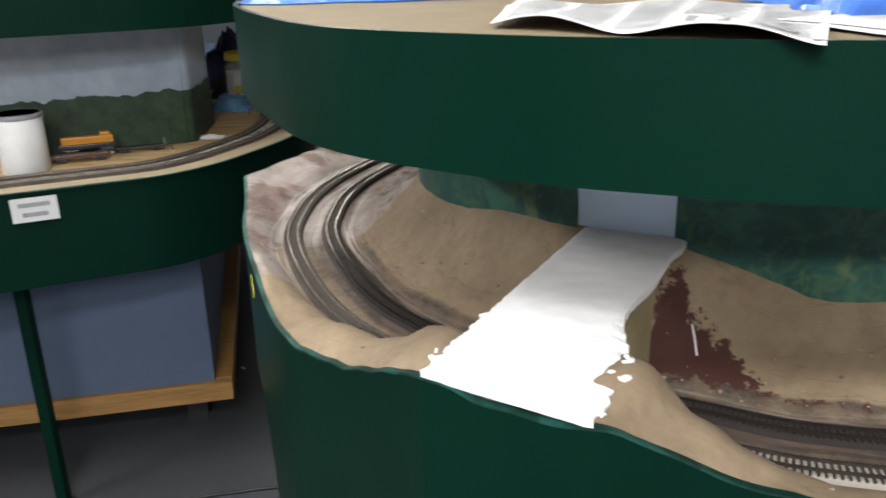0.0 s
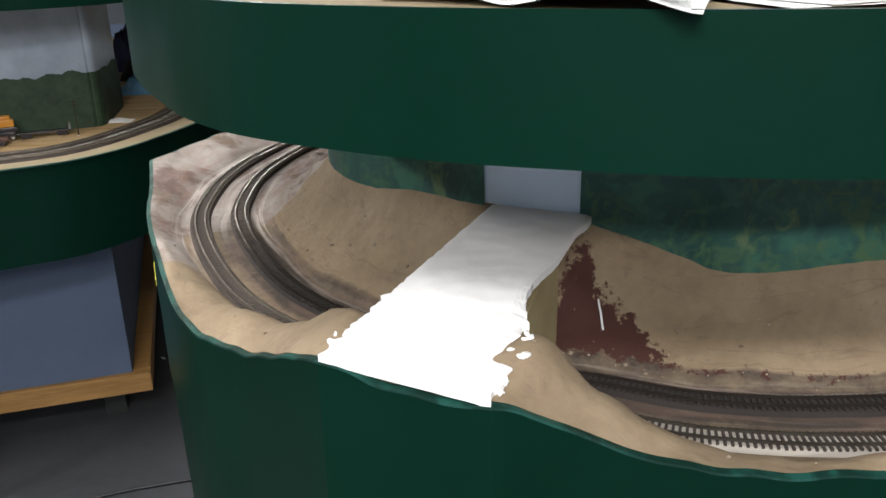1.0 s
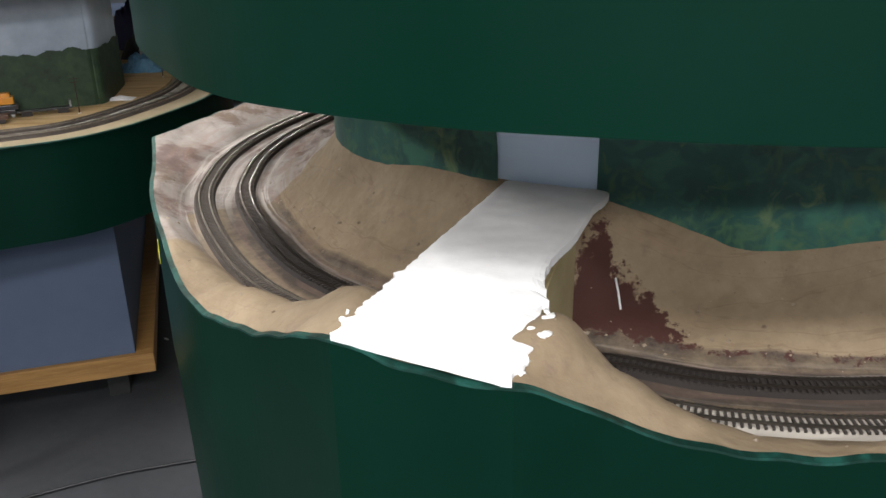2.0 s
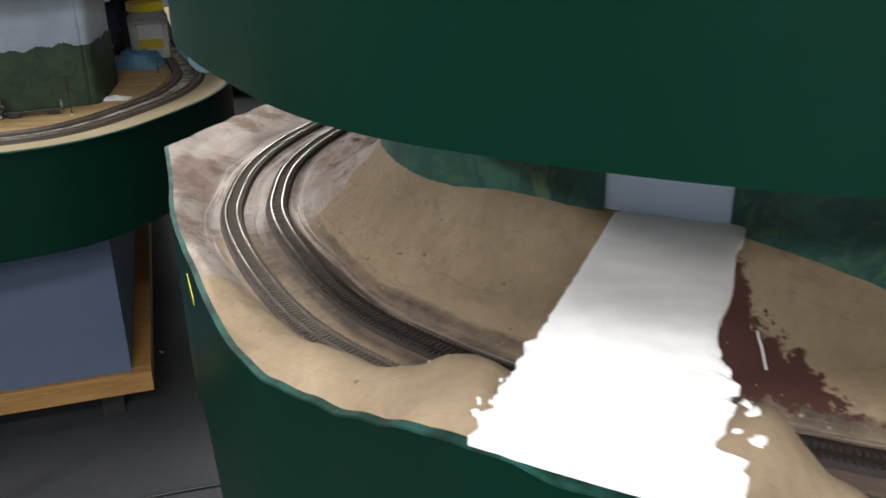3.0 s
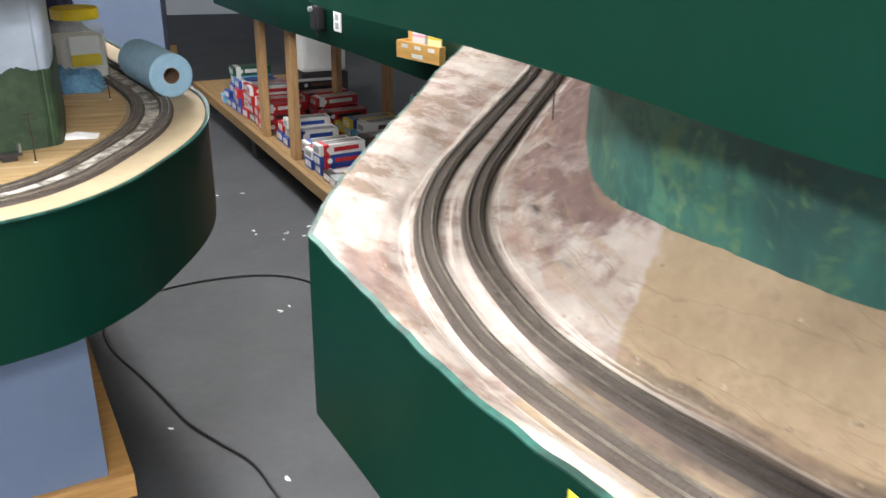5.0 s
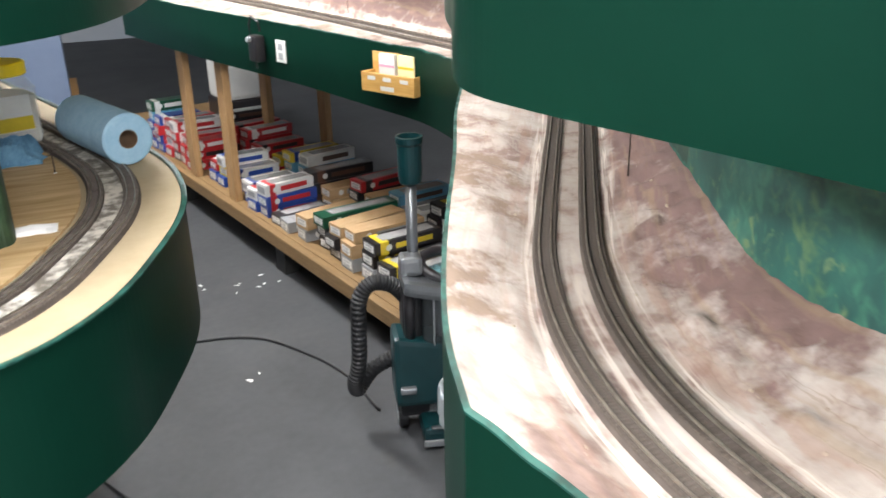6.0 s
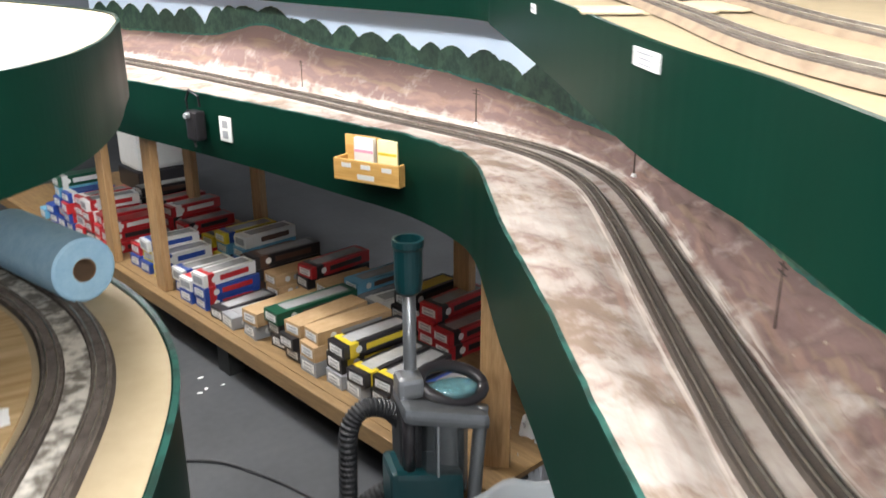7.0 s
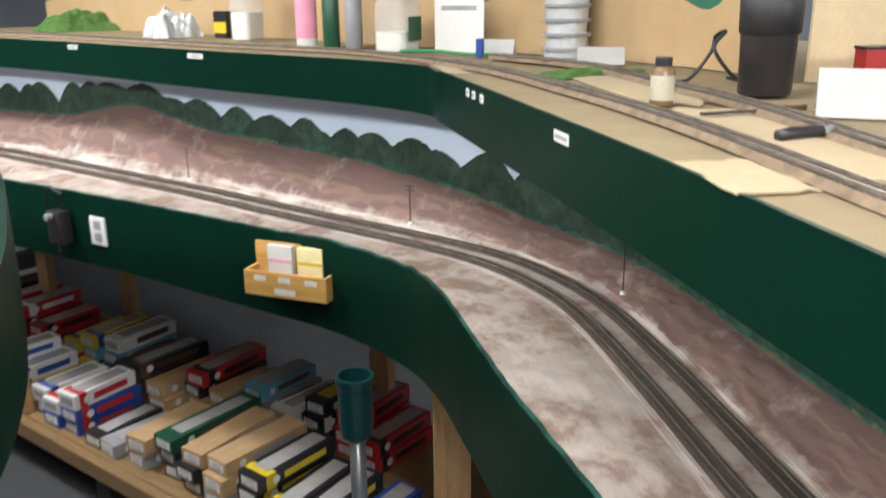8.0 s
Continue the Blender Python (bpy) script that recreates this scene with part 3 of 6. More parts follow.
        w += rnd.uniform(0.085, 0.17) * (1 + 0.2 * (y > 4.3))
        k += 1
    painted("backdrop_trees", 15.1, 25, lambda w, s, z, h: z + 0.006 + 0.008 * noise.noise(Vector((w * 30, 4, 0))), 0.0032, LEAF, "dark painted undergrowth along the foot of the backdrop")


backdrop()


# ---------------------------------------------------------------- track
TIES = []


def tie_mesh():
    """The one mesh that single ties share."""
    if not TIES:
        bm = boxes(((0, 0, 0.0019), (0.0296, 0.0029, 0.0027)))
        me = bpy.data.meshes.new("tie")
        bm.to_mesh(me)
        bm.free()
        me.materials.append(TIE)
        TIES.append(me)
    return TIES[0]


def track(path, parent_label, own=(0.0, 0.0), pitch=0.0068, group="model tracks", dark_tone=None, powder=None, bed_material=None, bed_half=0.0195):
    """Two rails on plastic ties over a grimy bed, along x, y, z rows."""
    path = np.array(path, float)
    th = empty("model_track")
    dark_tone = np.zeros(len(path)) if dark_tone is None else dark_tone

    def store_tone(ob, values):
        ob.data.attributes.new("dark_tone", "FLOAT", "POINT").data.foreach_set("value", [float(v) for v in values])

    bed = sweep("roadbed", path, [(-bed_half, -0.006), (0.0065 - bed_half, 0.0012), (bed_half - 0.0065, 0.0012), (bed_half, -0.006)], bed_material or BALLAST, th, "brown cork roadbed" if bed_material else "grimy ballast bed")
    store_tone(bed, np.repeat(dark_tone, 4))
    if powder is not None:
        bed.data.attributes.new("powder", "FLOAT", "POINT").data.foreach_set("value", [float(v) for v in np.repeat(powder, 4)])
    for side in (-1, 1):
        o = side * 0.0083
        rl = sweep("rail", path, [(o - 0.0011, 0.003), (o - 0.0011, 0.0058), (o + 0.0011, 0.0058), (o + 0.0011, 0.003)], RAIL, th, "weathered nickel rail")
        store_tone(rl, np.repeat(dark_tone, 4))
    run = np.concatenate([[0], np.cumsum(np.linalg.norm(np.diff(path, axis=0), axis=1))])
    nr = normals2(path)
    verts, faces = [], []
    rnd = random.Random(3)
    marks = []
    for w in np.arange(0.002, run[-1], pitch):
        x, y, z = (np.interp(w, run, path[:, c]) for c in range(3))
        a, b = (np.interp(w, run, nr[:, c]) for c in range(2))
        dx, dy = -b, a
        if own[0] <= w < own[1]:
            t = new("tie", tie_mesh())
            t.parent = th
            t.matrix_basis = pose(x, y, z, 0, 0, math.degrees(math.atan2(b, a)))
            continue
        marks += [float(np.interp(w, run, dark_tone))] * 8
        k = len(verts)
        half, wide = 0.0148 + rnd.uniform(-0.0005, 0.0005), 0.00145
        for zz in (z + 0.0005, z + 0.0032):
            for u, v in ((-half, -wide), (half, -wide), (half, wide), (-half, wide)):
                verts.append((x + a * u + dx * v, y + b * u + dy * v, zz))
        faces += [(k + 4, k + 5, k + 6, k + 7), (k, k + 1, k + 5, k + 4), (k + 1, k + 2, k + 6, k + 5), (k + 2, k + 3, k + 7, k + 6), (k + 3, k, k + 4, k + 7)]
    ties = mesh_ob("tie_strip", verts, faces, TIE, th, "row of dark brown plastic ties")
    store_tone(ties, marks)
    tagged(ties, kind="stuff")
    tagged(th, parent_label, "model track", group)
    return th


def beside(path, z, aside):
    nr = normals2(path)
    p = path[:, :2] + nr * aside
    return np.column_stack([p, z])


track(beside(route, ztrack, -0.034), "model railway track on a grimy bed along the aisle side", (1.35, 3.35), group="lower deck tracks",
      dark_tone=0.75 * step01((4.9 - station) / 0.8), powder=0.95 * step01((4.9 - station) / 0.8))
inner_line = beside(route, ztrack, 0.034)
track(inner_line, "model railway track beside the bank, black in the cutting", (2.05, 3.6), group="lower deck tracks", dark_tone=0.92 * step01((10.4 - station) / 2.6))


# ---------------------------------------------------------------- white plaster road bridge
plain_tan = mat("bare_plaster", (0.36, 0.29, 0.15), (0.44, 0.36, 0.2), 14, 0.85, 0.2)


def ground_height(x, y):
    v = np.array([q.co[:] for q in ground.data.vertices])
    return float(v[np.argmin(np.hypot(v[:, 0] - x, v[:, 1] - y)), 2])


def road_bridge():
    th = empty("road_bridge", (0.15, 0.96, 1.14))
    inv = Vector((0.15, 0.96, 1.14))
    fr, fl = Vector((0.137, 0.743, 1.262)), Vector((-0.002, 0.831, 1.262))
    br, bl = Vector((0.298, 1.127, 1.273)), Vector((0.188, 1.18, 1.274))
    NU, NV = 26, 90
    top, bot = [], []
    for v in range(NV + 1):
        f = v / NV
        a, b = fl.lerp(bl, f), fr.lerp(br, f)
        d = (b - a).normalized()
        # waist over the tracks, uneven where the plaster runs out over the berm
        pin = 0.004 * math.sin(math.pi * f)
        rough = 0.011 * (1 - 0.75 * max(0, 1 - f / 0.06)) * (1 - float(step01((f - 0.3) / 0.12))) + 0.0012
        left = pin + rough * (noise.noise(Vector((f * 34, 1, 0))) + 0.9 * noise.noise(Vector((f * 90, 2, 0))))
        right = 1.6 * pin + rough * (noise.noise(Vector((f * 38, 5, 0))) + 0.9 * noise.noise(Vector((f * 95, 6, 0)))) + 0.011 * float(step01(1 - abs(f - 0.45) / 0.22)) - 0.006 * float(step01((f - 0.86) / 0.1))
        for u in range(NU + 1):
            g = u / NU
            p = (a + d * left).lerp(b - d * right, g)
            z = p.z + 0.004 + 0.004 * math.sin(math.pi * f)
            edge = min(g, 1 - g)
            z -= 0.002 * max(0, 1 - edge / 0.08) ** 2
            z += 0.0010 * noise.noise(Vector((p.x * 40, p.y * 40, 1)))
            front = 0.007 * max(0, 1 - f / 0.03)
            p = p + (fl - bl).normalized() * front
            top.append((p.x - inv.x, p.y - inv.y, z + 0.002 - inv.z))
            bot.append((p.x - inv.x, p.y - inv.y, z - 0.7 * front - (0.003 + 0.004 * float(step01((f - 0.18) / 0.15))) - inv.z))
    n, c = len(top), NU + 1
    faces = []
    for v in range(NV):
        for u in range(NU):
            k = v * c + u
            faces += [(k, k + 1, k + c + 1, k + c), (n + k, n + k + c, n + k + c + 1, n + k + 1)]
        for u, s in ((0, 1), (NU, -1)):
            k = v * c + u
            q = (k, k + c, n + k + c, n + k)
            faces.append(q[::s])
    for v, s in ((0, -1), (NV, 1)):
        for u in range(NU):
            k = v * c + u
            q = (k, k + 1, n + k + 1, n + k)
            faces.append(q[::s])
    mesh_ob("road_slab", top + bot, faces, PLASTER, th, "smooth white plaster road slab", smooth=False)
    # hollow side wall under the deck and dribbles of plaster beside it
    wallp = [(0.248, 1.045), (0.212, 0.97), (0.186, 0.91)]
    strip_wall("abutment", [(x - inv.x, y - inv.y) for x, y in spline(wallp, 6)], 0.0, np.linspace(0.127, 0.1, 13), 0.01, plain_tan, th, "yellowish bare plaster abutment")
    rnd = random.Random(8)
    drip = bmesh.new()
    tube(drip, [Vector((0.302, y, ground_height(0.302, y))) - inv for y in np.linspace(1.07, 1.042, 5)], 0.0013, 8)
    part("plaster_drip", drip, PLASTER, th, "thin run of plaster down the bank", smooth=True)
    for k in range(22):
        side = k % 3 == 0
        f = rnd.uniform(0.03, 0.34)
        if side:
            p = fl.lerp(bl, f) - (fr - fl).normalized() * rnd.uniform(-0.004, 0.012)
        else:
            p = fr.lerp(br, f) + (fr - fl).normalized() * rnd.uniform(-0.006, 0.015) * (1 - f)
        i = int(np.argmin(np.hypot(rimline[:, 0] - p.x, rimline[:, 1] - p.y)))
        wide = rnd.uniform(0.004, 0.016) if not side else rnd.uniform(0.003, 0.008)
        blob = bmesh.new()
        bmesh.ops.create_icosphere(blob, subdivisions=2, radius=0.5)
        for q in blob.verts:
            q.co = Vector((q.co.x * wide * (1 + 0.5 * noise.noise(q.co * 3 + Vector((k, 0, 0)))), q.co.y * wide * 0.55 * (1 + 0.5 * noise.noise(q.co * 4 + Vector((0, k, 0)))), q.co.z * 0.0035))
        hitz = ground_height(p.x, p.y)
        ob = part("plaster_dribble", blob, PLASTER, th, "dribble of white plaster", smooth=True)
        ob.matrix_basis = pose(p.x - inv.x, p.y - inv.y, hitz - inv.z + 0.0008, 0, 0, rnd.uniform(0, 180))
    tagged(th, "unfinished white plaster road bridge crossing above the tracks", "model bridge")


road_bridge()



def crumbs():
    """Loose crumbs and stones stuck on the banks of the cutting and the far ledge."""
    rnd = random.Random(19)
    verts, faces = [], []
    for n in range(420):
        s = rnd.uniform(0.2, 12.0) if n < 300 else rnd.uniform(12, 22)
        j = rnd.choice([rnd.randint(21, 25), rnd.randint(22, 36), rnd.randint(3, 12)])
        i = int(s * PER)
        a, b = ground.data.vertices[i * 41 + j].co, ground.data.vertices[(i + 1) * 41 + j + 1].co
        c = a.lerp(b, rnd.random())
        r = 0.0008 + 0.0026 * rnd.random() ** 3
        k = len(verts)
        turn = rnd.uniform(0, 6.28)
        for zz, w in ((-0.5, 1.0), (0.25, 0.85)):
            for q in range(5):
                e = turn + 2 * math.pi * q / 5
                verts.append((c.x + r * w * rnd.uniform(0.7, 1.3) * math.cos(e), c.y + r * w * rnd.uniform(0.6, 1.1) * math.sin(e), c.z + r * zz))
        verts.append((c.x, c.y, c.z + r * 0.75))
        for q in range(5):
            p = (q + 1) % 5
            faces += [(k + q, k + p, k + 5 + p, k + 5 + q), (k + 5 + q, k + 5 + p, k + 10)]
    ob = mesh_ob("plaster_crumbs", verts, faces, mat("crumb_plaster", (0.16, 0.11, 0.07), (0.4, 0.33, 0.25), 30, 0.9, 0.2, spread=0.4), smooth=False)
    tagged(ob, "small tan plaster crumbs and stones on the banks", "stones", kind="stuff")


crumbs()

# ---------------------------------------------------------------- upper deck
utop = deck_top(upper[:, 1])
upper_fascia = strip_wall("fascia", upper, utop - 0.102, utop + 0.001, -0.006, GREEN)
tagged(upper_fascia, "dark green painted hardboard fascia of the upper deck", "fascia", kind="structure")
ui = upper[:, :2] + normals2(upper) * 0.003
out = [tuple(p) for p in ui[::2]] + [(1.9, 6.6), (1.9, 0.69)]
hz = np.concatenate([utop[::2], [utop[-1], utop[0]]])
deck = slab("upper_deck", out, hz - 0.03, hz - 0.002, DECK)
tagged(deck, "tan fibreboard top of the upper deck", "deck", kind="structure")

# ---------------------------------------------------------------- the other peninsula
PEN = [(-2.6, 1.75), (-1.9, 1.98), (-1.5, 2.12), (-1.19, 2.27), (-0.97, 2.37), (-0.81, 2.45), (-0.7, 2.57), (-0.62, 2.73), (-0.55, 2.92), (-0.52, 3.1),
       (-0.525, 3.3), (-0.57, 3.5), (-0.66, 3.78), (-0.78, 4.15), (-0.95, 4.7), (-1.1, 5.4)]
PEN_UP = [(-2.6, 1.9), (-1.9, 2.12), (-1.3, 2.33), (-0.95, 2.5), (-0.82, 2.57), (-0.73, 2.64), (-0.655, 2.74), (-0.605, 2.85), (-0.57, 2.96), (-0.54, 3.08),
          (-0.505, 3.23), (-0.49, 3.44), (-0.56, 3.75), (-0.7, 4.15), (-0.9, 4.7), (-1.1, 5.4)]
pen = spline(PEN, 10)
lower_pen = pen
PTOP, UTOP = 1.034, 1.54
for lo, hi, what in ((PTOP - 0.27, PTOP + 0.001, "lower"), (UTOP - 0.115, UTOP + 0.001, "upper")):
    pen = lower_pen if what == "lower" else spline(PEN_UP, 10)
    f = strip_wall("fascia", pen[::-1], lo, hi, 0.006, GREEN)
    tagged(f, f"dark green painted rounded fascia of the {what} peninsula deck", "fascia", kind="structure")
    o = [tuple(p) for p in (pen[:, :2] - normals2(pen) * 0.003)[::2]] + [(-2.6, 5.4)]
    d = slab("peninsula_deck", o, hi - 0.025, hi - 0.003, CREAM)
    tagged(d, "cream painted plywood deck of the peninsula", "deck", kind="structure")
    if what == "upper":
        continue
    e = sweep("trim", np.column_stack([pen, np.full(len(pen), hi)]), [(-0.003, -0.001), (-0.003, 0.002), (0.0068, 0.002), (0.0068, -0.001)], EDGE)
    tagged(e, "light green painted edge of the peninsula", "trim", kind="structure")
pen = lower_pen

# ---------------------------------------------------------------- materials of the things
def plain(name, c, rough=0.5, metal=0.0, bump=0.04, var=0.12, scale=25):
    return mat(name, tuple(v * (1 - var) for v in c), tuple(min(1, v * (1 + var)) for v in c), scale, rough, bump, metal, spread=0.8)


CARD = mat("brown_cardboard", (0.36, 0.23, 0.11), (0.46, 0.31, 0.17), 30, 0.85, 0.06, stretch=(0.4, 1, 1))
M_RED = plain("box_red", (0.42, 0.02, 0.025), 0.35)
M_BLUE = plain("box_blue", (0.02, 0.06, 0.28), 0.35)
M_SKYB = plain("box_light_blue", (0.12, 0.33, 0.48), 0.35)
M_BLACK = plain("box_black", (0.022, 0.02, 0.022), 0.3)
M_GREEN = plain("box_green", (0.012, 0.075, 0.04), 0.35)
M_WHITE = plain("box_white", (0.66, 0.66, 0.64), 0.4, var=0.06)
M_GREY = plain("box_grey", (0.26, 0.27, 0.28), 0.4)
M_YELLOW = plain("box_yellow", (0.62, 0.47, 0.03), 0.4)
M_BROWN = plain("box_dark_brown", (0.09, 0.045, 0.03), 0.35)
SILVER = plain("clear_tray", (0.5, 0.5, 0.5), 0.18, 0.3)
ORANGE = plain("loco_orange", (0.62, 0.25, 0.02), 0.4)
TOWEL = mat("blue_paper_towel", (0.30, 0.50, 0.66), (0.38, 0.58, 0.72), 30, 0.9, 0.35, fine=5)
CARDTUBE = plain("cardboard_tube", (0.24, 0.15, 0.09), 0.9)
RAG = mat("blue_rag", (0.05, 0.14, 0.24), (0.14, 0.29, 0.42), 18, 0.9, 0.4)
TARP = mat("blue_plastic", (0.04, 0.14, 0.55), (0.10, 0.26, 0.75), 6, 0.28, 0.05)
LIDYEL = plain("yellow_lid", (0.72, 0.52, 0.01), 0.35)
LIDRED = plain("red_lid", (0.55, 0.02, 0.02), 0.35)
CLEAR = glassy("clear_plastic", (0.75, 0.78, 0.78), 0.12, 0.28)
LINER = glassy("bin_liner", (0.62, 0.66, 0.68), 0.3, 0.42)
POWDER = plain("white_powder", (0.7, 0.68, 0.62), 0.9)
TEAL = plain("dark_teal_plastic", (0.004, 0.032, 0.036), 0.3)
GUNMETAL = plain("gunmetal_plastic", (0.2, 0.21, 0.22), 0.32, 0.7)
STEEL = plain("brushed_metal", (0.42, 0.43, 0.44), 0.3, 0.9)
GREYP = plain("grey_plastic", (0.22, 0.23, 0.24), 0.35)
OAKBOX = wood("oak_box", (0.52, 0.28, 0.07), (0.66, 0.40, 0.13), 0, 8)
PINK = plain("pink_card", (0.75, 0.3, 0.42), 0.7)
CARDY = plain("yellow_card", (0.8, 0.7, 0.38), 0.7)
TAPE = plain("yellow_tape", (0.5, 0.46, 0.03), 0.6)
GRASS = mat("grass_mat", (0.03, 0.09, 0.015), (0.09, 0.19, 0.04), 60, 0.95, 0.6)
FOIL = plain("crinkled_plastic", (0.55, 0.56, 0.57), 0.25, 0.2, 0.6)
POLE = plain("pole_brown", (0.035, 0.022, 0.016), 0.8)


def rot(a):
    return Matrix.Rotation(radians(a), 4, "Z")


# ---------------------------------------------------------------- under the peninsula: blue cabinets on pine plinths
def blue_cabinet(x, y, wide, deep, turn, high):
    """Front right corner at x, y; runs to the left and back."""
    th = empty("base_cabinet", (x, y, 0), turn)
    part("front_panel", boxes(((-wide / 2 - 0.034, 0.0, (0.218 + high) / 2), (wide, 0.012, high - 0.218))), BLUEBOARD, th, "pale blue painted panel")
    part("side_panel", boxes(((-0.04, deep / 2 + 0.0065, (0.218 + high) / 2), (0.012, deep, high - 0.218))), BLUEBOARD, th, "pale blue painted panel")
    part("plinth_rail", boxes(((-wide / 2 + 0.012, -0.008, 0.183), (wide + 0.024, 0.036, 0.07)), bevel=0.002), PINE_X, th, "pine plinth rail")
    part("plinth_rail", boxes(((-0.005, deep / 2 + 0.012, 0.183), (0.058, deep, 0.07)), bevel=0.002), PINE_X, th, "pine plinth rail")
    for fx, fy in ((-0.12, 0.16), (-wide + 0.15, 0.16), (-0.12, deep - 0.1)):
        part("foot", boxes(((fx, fy, 0.075), (0.07, 0.09, 0.15))), DARK, th, "dark recessed foot")
    part("base_board", boxes(((-wide / 2, deep / 2 + 0.01, 0.16), (wide - 0.03, deep - 0.04, 0.02))), DARK, th)
    tagged(th, "pale blue painted base cabinet raised on a pine plinth", "cabinet", "base cabinets")


blue_cabinet(-0.81, 2.775, 1.9, 1.7, 13.0, 0.78)
blue_cabinet(-0.7, 7.62, 1.6, 1.6, 0.0, 0.9)

leg = empty("table_leg", (-1.235, 2.37, 0))
part("shaft", boxes(((0, 0, 0.385), (0.034, 0.034, 0.76)), bevel=0.003), GREEN, leg)
part("foot_pad", boxes(((0, 0, 0.006), (0.05, 0.05, 0.012))), BLACK, leg, "black rubber foot pad")
tagged(leg, "slim dark green table leg under the fascia", "table leg")

# ---------------------------------------------------------------- on the peninsula
pin = pen[::-1]
track(beside(pin, np.full(len(pin), PTOP + 0.004), 0.105), "curved model railway track near the peninsula edge", group="peninsula tracks")
track(beside(pin, np.full(len(pin), PTOP + 0.004), 0.175), "curved model railway track on the inner side of the peninsula", group="peninsula tracks")
SCUFF = mat("scuffed_white_glue", (0.16, 0.14, 0.115), (0.66, 0.62, 0.55), 16, 0.8, 0.3, fine=4, spread=0.3)
scuff = sweep("scuffed_strip", beside(pin, np.full(len(pin), PTOP), 0.14), [(-0.019, -0.002), (-0.019, 0.001), (0.019, 0.001), (0.019, -0.002)], SCUFF)
tagged(scuff, "scuffed white glue and ballast between the peninsula tracks", "ballast", kind="structure")
inner_ply = [tuple(p) for p in (pin[:, :2] + normals2(pin) * 0.205)[20:-8:3]]
ply = slab("plywood_panel", inner_ply, PTOP - 0.004, PTOP + 0.003, PLY)
tagged(ply, "bare grained plywood inside the track curve", "plywood", kind="structure")


def sheet(name, pts, low, top, material, thick, parent, label=""):
    """A standing sheet along plan points with a height for each."""
    return strip_wall(name, pts, low, top, thick, material, parent, label)


LEAF_DIM = mat("painted_dark_forest", (0.012, 0.03, 0.014), (0.035, 0.07, 0.03), 20, 0.6, 0.06, fine=3, spread=0.5)
scenic = empty("scenic_board", (0, 0, 0))
bline = spline([(-2.6, 2.12), (-1.9, 2.44), (-1.35, 2.68), (-1.0, 2.83), (-0.87, 2.885), (-0.852, 2.93), (-0.88, 3.2)], 14, (4,))
sheet("sky_sheet", bline, PTOP - 0.002, 1.482, HAZE, 0.006, scenic, "glossy grey-blue painted sky sheet with sheen painted in")
run_b = np.concatenate([[0], np.cumsum(np.hypot(*np.diff(bline, axis=0).T))])
fine_b = np.linspace(0, run_b[-1], 420)
bx = np.column_stack([np.interp(fine_b, run_b, bline[:, c]) for c in (0, 1)])
bx = bx + normals2(bx) * 0.0085
top_b = np.array([PTOP + 0.175 + 0.014 * noise.noise(Vector((w * 9, 0, 0))) + 0.012 * noise.noise(Vector((w * 30, 1, 0))) + 0.005 * noise.noise(Vector((w * 120, 2, 0))) for w in fine_b])
sheet("forest_band", bx, PTOP - 0.001, top_b, LEAF_DIM, 0.002, scenic, "dark green painted forest band")
tagged(scenic, "standing scenic board with grey sky above a dark forest", "backdrop board")


def bucket(x, y):
    th = empty("white_canister", (x, y, PTOP + 0.003))
    part("body", lathe(bmesh.new(), [(0.062, 0), (0.066, 0.004), (0.066, 0.165), (0.063, 0.17)]), WHITE, th, smooth=True)
    part("rim", lathe(bmesh.new(), [(0.066, 0.156), (0.0695, 0.158), (0.0695, 0.168), (0.066, 0.17)]), M_GREY, th, "grey metal rim")
    tagged(th, "white cylindrical canister standing beside the track", "canister")


bucket(-1.235, 2.53)


def locomotive(x, y, rz):
    th = empty("model_locomotive", (x, y, PTOP + 0.006), rz)
    part("body", boxes(((0, 0, 0.05), (0.15, 0.026, 0.022)), ((0.052, 0, 0.066), (0.03, 0.027, 0.012)), bevel=0.003), ORANGE, th)
    part("walkway", boxes(((0, 0, 0.031), (0.168, 0.032, 0.014)), bevel=0.002), M_BLACK, th, "black walkway and tank")
    for s in (-1, 1):
        tr = part("truck", boxes(((s * 0.052, 0, 0.016), (0.046, 0.026, 0.014)), bevel=0.002), M_BLACK, th, "black truck")
        for k in (-1, 1):
            bm = lathe(bmesh.new(), [(0.006, -0.012), (0.006, 0.012)], Matrix.Translation((s * 0.052 + k * 0.014, 0, 0.007)) @ Matrix.Rotation(radians(90), 4, "X"), 14)
            part("wheel", bm, STEEL, tr, smooth=False)
    tagged(th, "small orange and black model diesel locomotive", "model train")


locomotive(-1.12, 2.7, 22)
th = empty("flat_wagon", (-1.12, 2.635, PTOP + 0.004), 22)
part("deck", boxes(((0, 0, 0.018), (0.16, 0.03, 0.012)), bevel=0.002), M_BROWN, th)
for s in (-1, 1):
    part("truck", boxes(((s * 0.055, 0, 0.006), (0.03, 0.024, 0.011)), bevel=0.001), M_BLACK, th, "black truck")
tagged(th, "dark brown model flat wagon beside the locomotive", "model train")
th = empty("long_wagon", (-0.98, 2.76, PTOP + 0.004), 22)
part("deck", boxes(((0, 0, 0.014), (0.15, 0.026, 0.006)), bevel=0.001), M_BLACK, th)
for s in (-1, 1):
    part("truck", boxes(((s * 0.05, 0, 0.006), (0.03, 0.022, 0.011)), bevel=0.001), M_BLACK, th, "black truck")
part("stanchion", boxes(((0.072, 0, 0.026), (0.005, 0.02, 0.02))), STEEL, th, "pale end post")
tagged(th, "low black skeleton model wagon with a pale end post", "model train")


